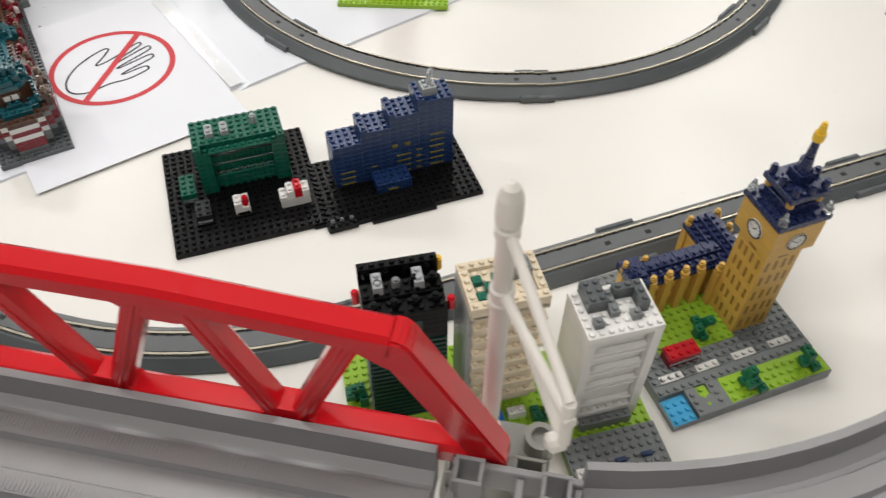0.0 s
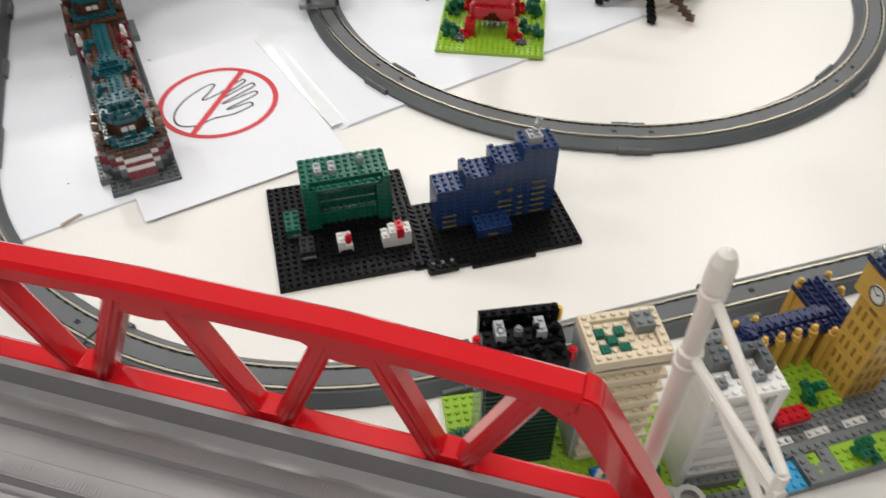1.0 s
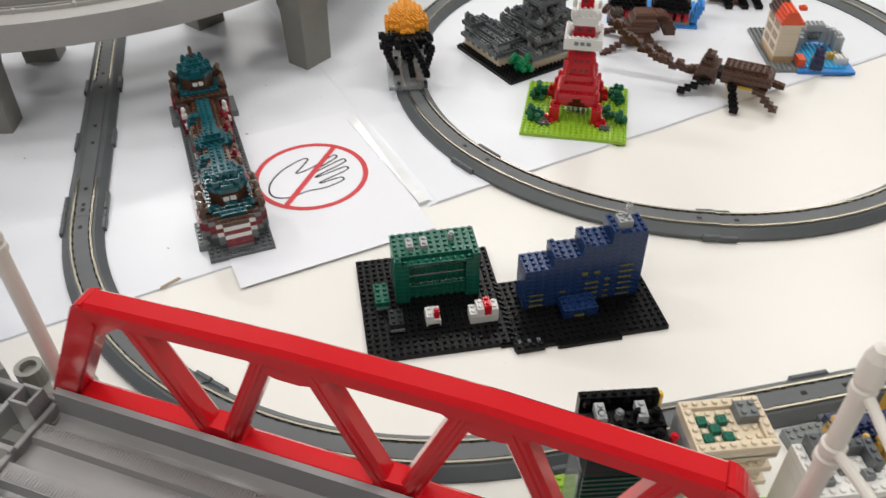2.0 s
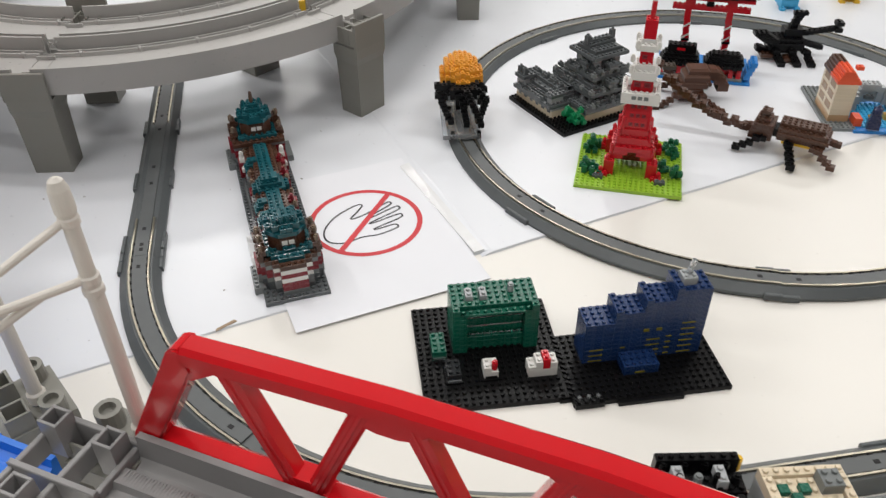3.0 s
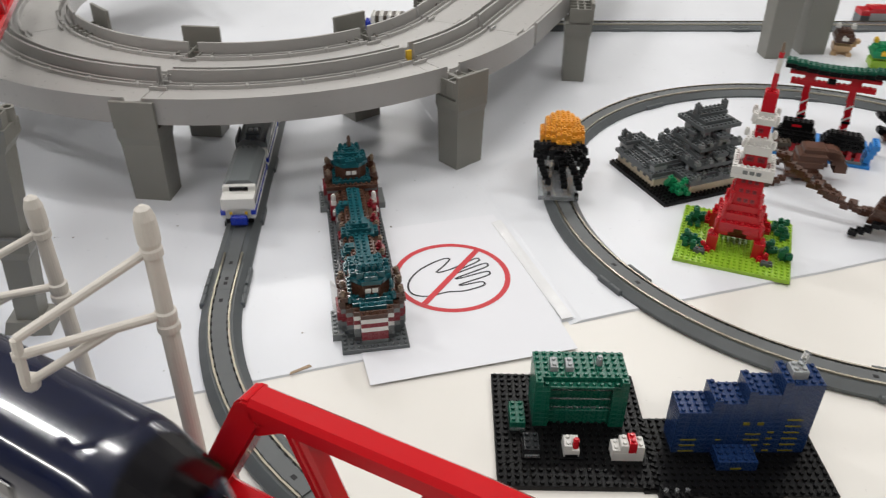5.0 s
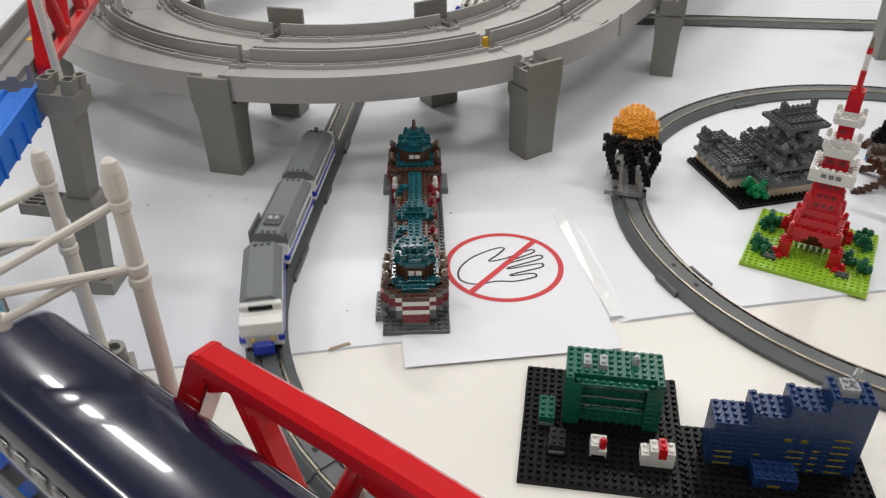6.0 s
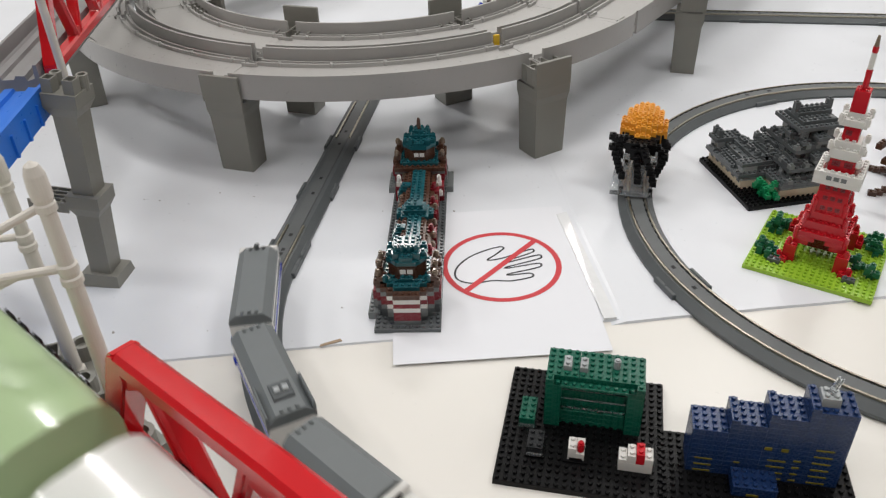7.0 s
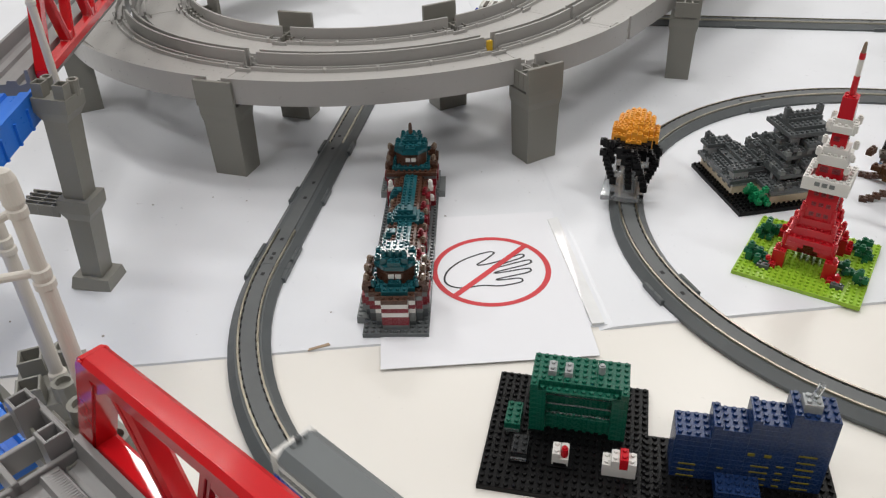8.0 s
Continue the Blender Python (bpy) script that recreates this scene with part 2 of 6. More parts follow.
# two glossy white cover sheets over the far part of the table; the second overlaps the first
def cover_sheet(name, x0, x1, y1, z1, m, label):
    """A limp sheet with a rolled, slightly wavy front and side edge."""
    bm = bmesh.new()
    n, k = 90, 46
    grid = []
    for i in range(n + 1):
        x = x0 + (x1 - x0) * i / n
        row = []
        for j in range(k + 1):
            f = j / k
            y = y1 * f * f
            wob = 0.0012 * noise.noise((x * 22, 3.1, z1 * 900)) * (1 - f) ** 6
            lift = 0.0 if 0 < j and 0 < i < n else -z1
            row.append(bm.verts.new((x, y + wob, z1 + lift)))
        grid.append(row)
    for a, b in zip(grid, grid[1:]):
        for j in range(k):
            bm.faces.new((a[j], b[j], b[j + 1], a[j + 1]))
    return solo(name, bm, PAPER, label, "cover sheet", "structure", m=m, smooth=False)


cover_sheet("cover_sheet", -0.52, 0.80, 1.15, 0.0013, pose(-0.3310, 0.1310, 0, 0, 0, 43.8), "glossy white plastic sheet covering part of the table")
cover_sheet("cover_sheet", 0.0, 0.80, 1.05, 0.0017, pose(-0.1310, 0.3190, 0, 0, 0, 44.4), "glossy white plastic sheet overlapping the first")

# ---- the notice: a red ring with a bar over a line-drawn palm
SIGN = pose(-0.215, 0.210, 0.0016, 0, 0, 41.9)
sign = thing("notice_sheet", SIGN, "white paper notice with a red no-touching ring lying on the table", "sign")
part("paper", box(bmesh.new(), 0, 0, 0, 0.130, 0.165, 0.0003), SIGNP, sign)


def flat_ring(bm, cx, cy, r0, r1, z, n=64):
    a = [[bm.verts.new((cx + r * math.cos(2 * math.pi * i / n), cy + r * math.sin(2 * math.pi * i / n), z)) for i in range(n)] for r in (r0, r1)]
    for i in range(n):
        bm.faces.new((a[0][i], a[0][(i + 1) % n], a[1][(i + 1) % n], a[1][i]))


def flat_stroke(bm, pts, w, z):
    pts = [Vector((*p, z)) for p in pts]
    ring = []
    for i, p in enumerate(pts):
        d = (pts[min(i + 1, len(pts) - 1)] - pts[max(i - 1, 0)]).normalized()
        s = Vector((-d.y, d.x, 0)) * w / 2
        ring.append((bm.verts.new(p + s), bm.verts.new(p - s)))
    for a, b in zip(ring, ring[1:]):
        bm.faces.new((a[0], b[0], b[1], a[1]))


RX, RY, RR = 0.0755, 0.0930, 0.0408
bm = bmesh.new()
flat_ring(bm, RX, RY, RR - 0.0038, RR, 0.00045)
part("ring_mark", bm, INKRED, sign, "printed red ring")
bm = bmesh.new()
flat_stroke(bm, [(RX - 0.0262, RY - 0.0262), (RX + 0.0262, RY + 0.0262)], 0.0042, 0.00055)
part("bar_mark", bm, INKRED, sign, "printed red bar")


def curve_pts(ctrl, n=6):
    out = []
    P = [Vector((*c, 0)) for c in ctrl]
    for i in range(len(P) - 1):
        p0, p1, p2, p3 = P[max(i - 1, 0)], P[i], P[i + 1], P[min(i + 2, len(P) - 1)]
        for k in range(n):
            t = k / n
            out.append(0.5 * ((2 * p1) + (p2 - p0) * t + (2 * p0 - 5 * p1 + 4 * p2 - p3) * t * t + (3 * p1 - p0 - 3 * p2 + p3) * t ** 3))
    return [(v.x, v.y) for v in out] + [ctrl[-1]]


def palm_outline():
    """A palm seen from above, fingers towards +x, in units of the ring's radius."""
    return [(0.02, 0.40), (0.10, 0.50), (0.02, 0.54), (-0.22, 0.46), (-0.50, 0.30), (-0.72, 0.06), (-0.80, -0.18), (-0.74, -0.36), (-0.52, -0.46), (-0.20, -0.42), (0.10, -0.46),
            (0.42, -0.40), (0.48, -0.34), (0.42, -0.28), (0.10, -0.30), (0.10, -0.26), (0.58, -0.14), (0.66, -0.06), (0.58, -0.02), (0.10, -0.10), (0.10, -0.06), (0.62, 0.10), (0.70, 0.18),
            (0.62, 0.22), (0.10, 0.06), (0.08, 0.10), (0.54, 0.30), (0.60, 0.38), (0.52, 0.40), (0.10, 0.22), (-0.14, 0.16), (-0.22, 0.18), (-0.08, 0.30), (0.02, 0.40)]


bm = bmesh.new()
flat_stroke(bm, [(RX + x * RR, RY + y * RR) for x, y in curve_pts(palm_outline(), 4)], 0.0014, 0.0004)
part("line_drawing", bm, INKBLK, sign, "thin black line drawing of a palm")
# clear sleeve edge beside the notice
bm = bmesh.new()
hull(bm, [(0.0, -0.004, 0.0), (0.0, 0.004, 0.0), (0.0, 0.004, 0.0012), (0.0, -0.004, 0.0012)], [(0.125, -0.003, 0.0), (0.125, 0.005, 0.0), (0.125, 0.004, 0.0009), (0.125, -0.003, 0.0022)])
solo("plastic_strip", bm, FILM, "clear plastic sleeve edge lying on the white sheet", "plastic strip", m=pose(-0.1335, 0.3215, 0.0016, 0, 0, 134.8))

bm = bmesh.new()
hull(bm, [(0, 0, 0), (0.014, 0.002, 0), (0.013, 0.004, 0), (0.001, 0.002, 0)], [(0, 0, 0.0004), (0.014, 0.002, 0.0004), (0.013, 0.004, 0.0006), (0.001, 0.002, 0.0003)])
solo("paper_scrap", bm, TORN, "small torn brownish paper scrap at the sheet's edge", "paper scrap", m=pose(-0.262, 0.196, 0.0015, 0, 0, 50))
bm = bmesh.new()
for k in range(4):
    hull(bm, [(0.012 * k, -0.012, 0.0001), (0.012 * k + 0.012, -0.012, 0.0001), (0.012 * k + 0.012, 0.0, 0.0001), (0.012 * k, 0.0, 0.0001)],
         [(0.012 * k, -0.012, 0.0005), (0.012 * k + 0.012, -0.012, 0.0005 + 0.003 * (k % 2)), (0.012 * k + 0.012, 0.0, 0.003 + 0.004 * ((k + 1) % 2)), (0.012 * k, 0.0, 0.003 + 0.004 * (k % 2))])
solo("crumpled_film", bm, FILM, "crumpled clear plastic film beside the station model", "plastic film", m=pose(-0.262, 0.245, 0.0015, 0, 0, 127))

specks = bmesh.new()
crumbs = random.Random(5)
for k in range(26):
    u, v = crumbs.uniform(-0.45, 0.1), crumbs.uniform(0.004, 0.30) ** 1.3
    a = radians(43.8)
    x, y = -0.331 + math.cos(a) * (u + 0.3) - math.sin(a) * v, 0.131 + math.sin(a) * (u + 0.3) + math.cos(a) * v
    r, t = crumbs.uniform(0.0003, 0.0010), crumbs.uniform(0, 3.1)
    ring = [(x + r * math.cos(t + q) * (1.0 if q % 3 else 1.8), y + r * math.sin(t + q)) for q in (0, 1.3, 2.6, 3.9, 5.2)]
    hull(specks, [(p, q, 0.0012) for p, q in ring], [(p, q, 0.00155) for p, q in ring])
solo("dust", specks, SPECK, "small grey specks of dirt on the white sheet", "dirt", "stuff")

# ---------------------------------------------------------------- low railway of grey track pieces
TH, TB, TT, GA = 0.0078, 0.0130, 0.0082, 0.0060
BED = [(-TB, 0), (TB, 0), (TB, 0.0022), (TT, TH - 0.0012), (-TT, TH - 0.0012), (-TB, 0.0022)]


def track_piece(parent, path, rails=True):
    """A moulded track piece; a plain one has no steel rails and clips."""
    ob = part("track_piece", sweep(bmesh.new(), BED, path), TRK, parent)
    part("centre_strip", sweep(bmesh.new(), [(-GA + 0.0012, TH - 0.0011), (GA - 0.0012, TH - 0.0011), (GA - 0.0016, TH - 0.0004), (-GA + 0.0016, TH - 0.0004)], path), TRKTOP, ob)
    for s in (-1, 1) if rails else ():
        part("rail", sweep(bmesh.new(), [(s * GA - 0.0006, TH - 0.0013), (s * GA + 0.0006, TH - 0.0013), (s * GA + 0.0006, TH + 0.0004), (s * GA - 0.0006, TH + 0.0004)], path), RAIL, ob)
    notch = bmesh.new()
    for (xa, ya, za, aa), (xb, yb, zb, ab) in zip(path, path[1:]) if rails else ():
        d = math.hypot(xb - xa, yb - ya)
        n = max(1, round(d / 0.0085))
        for k in range(n):
            f = (k + 0.5) / n
            x, y, a = xa + (xb - xa) * f, ya + (yb - ya) * f, aa + (ab - aa) * f
            for sg in (-1, 1):
                o = sg * (GA - 0.0011)
                c, sn = math.cos(a), math.sin(a)
                corner = [(u * c - (o + v) * sn + x, u * sn + (o + v) * c + y) for u, v in ((-0.0013, -0.0005), (0.0013, -0.0005), (0.0013, 0.0005), (-0.0013, 0.0005))]
                hull(notch, [(p, q, za + TH - 0.0012) for p, q in corner], [(p, q, za + TH - 0.00015) for p, q in corner])
    if rails:
        tagged(part("clip_strip", notch, DARK, ob, "row of dark rail clips"), kind="stuff")
    else:
        notch.free()
    for k, (x, y, z, a) in enumerate((path[0], path[-1])):
        d = 0.0055 if k == 0 else -0.0055
        for s in (-1, 1):
            m = pose(x + math.cos(a) * d, y + math.sin(a) * d, z, 0, 0, math.degrees(a))
            bm = bmesh.new()
            box(bm, -0.0055, TB - 0.0012, 0.0, 0.0055, TB + 0.0016, 0.0042, 0.0006)
            part("joint_tab", bm, TRK, ob, m=m @ pose(0, 0, 0, 0, 0, 0 if s > 0 else 180))
        # solid near-black block whose colour gives the shade inside the joint slot
        bm = bmesh.new()
        box(bm, -0.0016, -0.0012, TH - 0.0010, 0.0016, 0.0012, TH - 0.0002)
        part("slot", bm, DARK, ob, m=pose(x + math.cos(a) * d * 2.2, y + math.sin(a) * d * 2.2, z + 0.00004, 0, 0, math.degrees(a)))
    return ob


LOOP_C, LOOP_R = (0.0112, 0.5690), 0.2265
inner_loop = thing("toy_railway_circle", pose(0, 0, 0.0), "dark grey circle of toy train track with steel rails", "toy track")
for k in range(8):
    a = 12 + 45 * k
    track_piece(inner_loop, arc(*LOOP_C, LOOP_R, a, a + 45, 0.0014 if 60 < a < 260 else 0.0007, 12))

# the outer oval: quarter turns joined by straights
D2 = 28.4
R2 = 0.2438
LEFT_A, FRONT_A = 210.4, 298.4
sw = Vector((-0.1338, 0.3613))
ux, uy = math.cos(radians(D2)), math.sin(radians(D2))
lo_pt = sw + R2 * Vector((math.cos(radians(LEFT_A)), math.sin(radians(LEFT_A))))
LEFT_L = 0.306
hi_pt = lo_pt + LEFT_L * Vector((math.cos(radians(LEFT_A - 90)), math.sin(radians(LEFT_A - 90))))
nw = hi_pt - R2 * Vector((math.cos(radians(LEFT_A)), math.sin(radians(LEFT_A))))
C_SW, C_NW = tuple(sw), tuple(nw)
outer_loop = thing("toy_railway_oval", pose(0, 0, 0), "dark grey oval of toy train track round the models", "toy track")
# two plain pieces lie in the left straight; the steel rails of the next piece reach into them
for s0, s1, railed in ((0.306, 0.187, True), (0.187, 0.102, False), (0.102, 0.0186, False), (0.0186, 0.0, True)):
    a, b = lo_pt.lerp(hi_pt, s0 / LEFT_L), lo_pt.lerp(hi_pt, s1 / LEFT_L)
    ob = track_piece(outer_loop, line(a.x, a.y, b.x, b.y, 0.0014), railed)
    if s1 == 0.0186:
        a = lo_pt.lerp(hi_pt, 0.043 / LEFT_L)
        for s in (-1, 1):
            part("rail_end", sweep(bmesh.new(), [(s * GA - 0.0006, TH - 0.0013), (s * GA + 0.0006, TH - 0.0013), (s * GA + 0.0006, TH + 0.0004), (s * GA - 0.0006, TH + 0.0004)], line(a.x, a.y, b.x, b.y, 0.0014)), RAIL, ob)
for k in range(2):
    s = (FRONT_A - LEFT_A) / 2
    track_piece(outer_loop, arc(*C_SW, R2, LEFT_A + s * k, LEFT_A + s * (k + 1), 0.0012 if k == 0 else 0.0, 12))
    track_piece(outer_loop, arc(*C_NW, R2, LEFT_A - (LEFT_A - 118.4) / 2 * (k + 1), LEFT_A - (LEFT_A - 118.4) / 2 * k, 0.0014, 12))
fx, fy = sw.x + R2 * math.cos(radians(FRONT_A)), sw.y + R2 * math.sin(radians(FRONT_A))
gx, gy = nw.x + R2 * math.cos(radians(118.4)), nw.y + R2 * math.sin(radians(118.4))
LS = 0.152
for k in range(4):
    track_piece(outer_loop, line(fx + ux * LS * k, fy + uy * LS * k, fx + ux * LS * (k + 1), fy + uy * LS * (k + 1)))
for k in range(5):
    track_piece(outer_loop, line(gx + ux * LS * k, gy + uy * LS * k, gx + ux * LS * (k + 1), gy + uy * LS * (k + 1), 0.0014))

# ---------------------------------------------------------------- near elevated line: grey deck, red truss, blue curve
DZ = 0.1365      # floor of the wheel grooves
near = thing("elevated_track", pose(-0.047, 0.0015, 0.0, 0, 0, -3.0), "grey grooved elevated toy track", "toy track")
W2 = 0.0188
DECKP = [(-W2, -0.009), (W2, -0.009), (W2, 0.0095), (W2 - 0.0022, 0.0095), (W2 - 0.0030, 0.0012), (W2 - 0.0062, 0.0), (W2 - 0.0078, 0.0), (W2 - 0.0088, 0.0030),
         (0.0045, 0.0034), (0.0036, 0.0012), (-0.0036, 0.0012), (-0.0045, 0.0034),
         (-W2 + 0.0088, 0.0030), (-W2 + 0.0078, 0.0), (-W2 + 0.0062, 0.0), (-W2 + 0.0030, 0.0012), (-W2 + 0.0022, 0.0095), (-W2, 0.0095)]
part("deck", sweep(bmesh.new(), DECKP, line(-0.108, 0, 0.089, 0, DZ)), DECK, near, "grooved grey deck")


for s in (-1, 1):
    ribs = bmesh.new()
    for k in range(178):
        box(ribs, -0.1065 + 0.0011 * k, s * 0.00725 - 0.0023, DZ + 0.0024, -0.1059 + 0.0011 * k, s * 0.00725 + 0.0023, DZ + 0.00335)
    tagged(part("ribbing", ribs, DECK, near, "fine moulded cross ribs"), kind="stuff")


def square_tube(r, h, wall=0.0011):
    """An open square tube standing on its end."""
    bm = bmesh.new()
    for b in ((-r, -r, 0, r, -r + wall, h), (-r, r - wall, 0, r, r, h), (-r, -r + wall, 0, -r + wall, r - wall, h), (r - wall, -r + wall, 0, r, r - wall, h)):
        box(bm, *b, 0.0002)
    return bm


def joint_tubes(parent, x, y0, z, mat):
    """Square open tubes and cross webs at the end of a deck."""
    for dx, dy in ((-0.0115, 0.0135), (0.0095, 0.0130), (-0.004, -0.010)):
        part("joint_tube", square_tube(0.0036, 0.0145), mat, parent, m=pose(x + dx, y0 + dy, z))
    bm = bmesh.new()
    for yy in (-0.0185, -0.003, 0.0165):
        box(bm, x - 0.016, y0 + yy, z, x + 0.016, y0 + yy + 0.002, z + 0.010, 0.0003)
    for xx in (-0.016, 0.0, 0.014):
        box(bm, x + xx, y0 - 0.0165, z + 0.0005, x + xx + 0.002, y0 + 0.0165, z + 0.0085, 0.0003)
    part("joint_web", bm, mat, parent)


joint_tubes(near, 0.109, 0.0, DZ - 0.004, DECK)
joint_tubes(near, -0.124, 0.0, DZ - 0.004, DECK)

# curved grey deck past the joint, bending away
dir0 = radians(-3.0)
dir1 = radians(4.0)
px, py = 0.0803, -0.0023
RC = 0.179
ccx, ccy = px - RC * math.sin(dir1), py + RC * math.cos(dir1)
curve_r = thing("elevated_curve", pose(0, 0, 0), "grey grooved elevated toy track curve", "toy track")
part("deck", sweep(bmesh.new(), DECKP, arc(ccx, ccy, RC, -86, 30, DZ, 30)), DECK, curve_r, "grooved grey deck")

# the line goes on as blue track, then grey again
qs = -0.142
blue = thing("blue_elevated_track", pose(-0.047, 0.0015, 0, 0, 0, -3.0), "bright blue straight elevated toy track", "toy track", "blue tracks")
LOWP = [(u * 0.93, min(w, 0.0045)) for u, w in DECKP]
part("deck", sweep(bmesh.new(), LOWP, line(-0.358, -0.005, qs, -0.005, DZ - 0.015)), BLUETR, blue)
for k in range(10):
    for sg in (-1, 1):
        part("rib", box(bmesh.new(), -0.35 + 0.02 * k, sg * W2 - 0.0075, DZ - 0.024, -0.348 + 0.02 * k, sg * W2 - 0.0045, DZ - 0.013), BLUETR, blue)
rest = thing("elevated_track", pose(-0.047, 0.0015, 0, 0, 0, -3.0), "grey grooved elevated toy track", "toy track")
part("deck", sweep(bmesh.new(), DECKP, line(-1.95, 0, -0.362, 0, DZ)), DECK, rest)
# the second line: blue straight, then a red bridge
T2 = 134.0
hx, hy = math.cos(radians(T2)), math.sin(radians(T2))
jx, jy = -0.4695, 0.1555
blue2 = thing("blue_elevated_track", pose(-0.460, 0.160, 0, 0, 0, 133), "bright blue straight elevated toy track with ribbed sides", "toy track", "blue tracks")
part("deck", sweep(bmesh.new(), DECKP, line(-0.22, 0, -0.004, 0, DZ - 0.004)), BLUETR, blue2)
for k in range(11):
    for sg in (-1, 1):
        part("rib", box(bmesh.new(), -0.215 + 0.02 * k, sg * W2 - 0.0015, DZ - 0.013, -0.213 + 0.02 * k, sg * W2 + 0.0015, DZ), BLUETR, blue2)

# red truss bridges
def extrude_xz(bm, ring, y0, y1):
    return hull(bm, [(x, y0, z) for x, z in ring], [(x, y1, z) for x, z in ring])


def truss_side(parent, y, zb, name="truss"):
    """One side of a shallow arched truss: chord bent at its joints, sloping ends, paired bars with filleted joints."""
    tops = [(-0.0835, zb + 0.0442), (-0.0230, zb + 0.0470), (0.0290, zb + 0.0470), (0.0825, zb + 0.0430)]
    zt = lambda x: float(np.interp(x, [p for p, _ in tops], [q for _, q in tops]))
    w, h, c = 0.0080, 0.0072, 0.0014
    ob = part(name, bar(bmesh.new(), (-0.108, y, zb), (0.107, y, zb), w, 0.0075, (0, 0, 1), c), BRIDGE, parent, "glossy red truss side")
    prof = [(-w / 2 + c, -h / 2), (w / 2 - c, -h / 2), (w / 2, -h / 2 + c), (w / 2, h / 2 - c), (w / 2 - c, h / 2), (-w / 2 + c, h / 2), (-w / 2, h / 2 - c), (-w / 2, -h / 2 + c)]
    part("top_chord", sweep(bmesh.new(), prof, [(x, y, zt(x), 0.0) for x in (-0.0820, -0.050, -0.0250, -0.0210, 0.004, 0.0270, 0.0310, 0.056, 0.0810)]), BRIDGE, ob)
    for s, xc, xe in ((-1, 0.0835, 0.1090), (1, 0.0825, 0.1080)):
        zc = zt(s * xc)
        ring = [(xc - 0.0018, zc + h / 2), (xc + 0.0010, zc + h / 2 - 0.0005), (xc + 0.0030, zc + h / 2 - 0.0022), (xe + 0.0005, zb + 0.0020), (xe + 0.0010, zb - 0.0037), (xe - 0.0060, zb - 0.0037), (xc - 0.0040, zc - h / 2 - 0.0004)]
        bm = extrude_xz(bmesh.new(), [(s * p, q) for p, q in ring], y - w / 2, y + w / 2)
        bmesh.ops.bevel(bm, geom=bm.edges, offset=0.0007, segments=2, affect="EDGES")
        part("end_bar", bm, BRIDGE, ob)
        ring = [(xc - 0.0020, zc - h / 2 + 0.001), (xc + 0.0012, zc - h / 2 - 0.0050), (xc - 0.0030, zc - h / 2 - 0.0042), (xc - 0.0110, zc - h / 2 + 0.001)]
        part("gusset", extrude_xz(bmesh.new(), [(s * p, q) for p, q in ring], y - 0.0032, y + 0.0032), BRIDGE, ob)
    # bars run from a little beside one joint to a little beside the next
    for xt, xb in ((-0.0700, -0.0535), (-0.0295, -0.0480), (-0.0170, 0.0010), (0.0235, 0.0062), (0.0338, 0.0500), (0.0718, 0.0548)):
        lower, upper = (xb, y, zb + 0.002), (xt, y, zt(xt) - 0.002)
        part("web_bar", bar(bmesh.new(), lower, upper, 0.0066, 0.0058, (0, 0, 1), 0.0010), BRIDGE, ob)
        part("web_rib", bar(bmesh.new(), lower, upper, 0.0076, 0.0016, (0, 0, 1), 0.0003), BRIDGE, ob)
    for x, q in tops[1:3]:
        ring = [(x - 0.0125, q - h / 2 + 0.001), (x + 0.0125, q - h / 2 + 0.001), (x + 0.0060, q - h / 2 - 0.0036), (x + 0.003, q - h / 2 - 0.0044), (x - 0.003, q - h / 2 - 0.0044), (x - 0.0060, q - h / 2 - 0.0036)]
        part("gusset", extrude_xz(bmesh.new(), ring, y - 0.0032, y + 0.0032), BRIDGE, ob)
    for x in (-0.0505, 0.0036, 0.0525):
        ring = [(x - 0.0080, zb + 0.003), (x + 0.0080, zb + 0.003), (x + 0.0030, zb + 0.0080), (x - 0.0030, zb + 0.0080)]
        part("gusset", extrude_xz(bmesh.new(), ring, y - 0.0032, y + 0.0032), BRIDGE, ob)
    return ob


bridge = thing("truss_bridge", pose(-0.0495, 0.0020, 0.0, 0, 0, -3.0), "glossy red arched plastic truss bridge", "toy bridge", "red truss bridges")
truss_side(bridge, 0.0228, 0.1400)
b2x, b2y = jx + hx * 0.118, jy + hy * 0.118
bridge2 = thing("truss_bridge", pose(b2x, b2y, 0.0, 0, 0, T2), "glossy red arched plastic truss bridge", "toy bridge", "red truss bridges")
truss_side(bridge2, -0.0240, 0.1400)
deck2 = thing("elevated_track", pose(b2x, b2y, 0, 0, 0, T2), "grey grooved elevated toy track in a red bridge", "toy track")
for x0, x1 in ((-0.116, 0.089), (0.124, 0.30)):
    part("deck", sweep(bmesh.new(), DECKP, line(x0, 0, x1, 0, DZ)), DECK, deck2, "grooved grey deck")
joint_tubes(deck2, 0.109, 0.0, DZ - 0.004, DECK)
part("marker_dot", lathe(bmesh.new(), [(0.0036, 0), (0.0036, 0.0004)], 0, 0, 14), YELLOW, deck2, "round yellow sticker", m=pose(-0.042, 0.0, DZ + 0.0013))

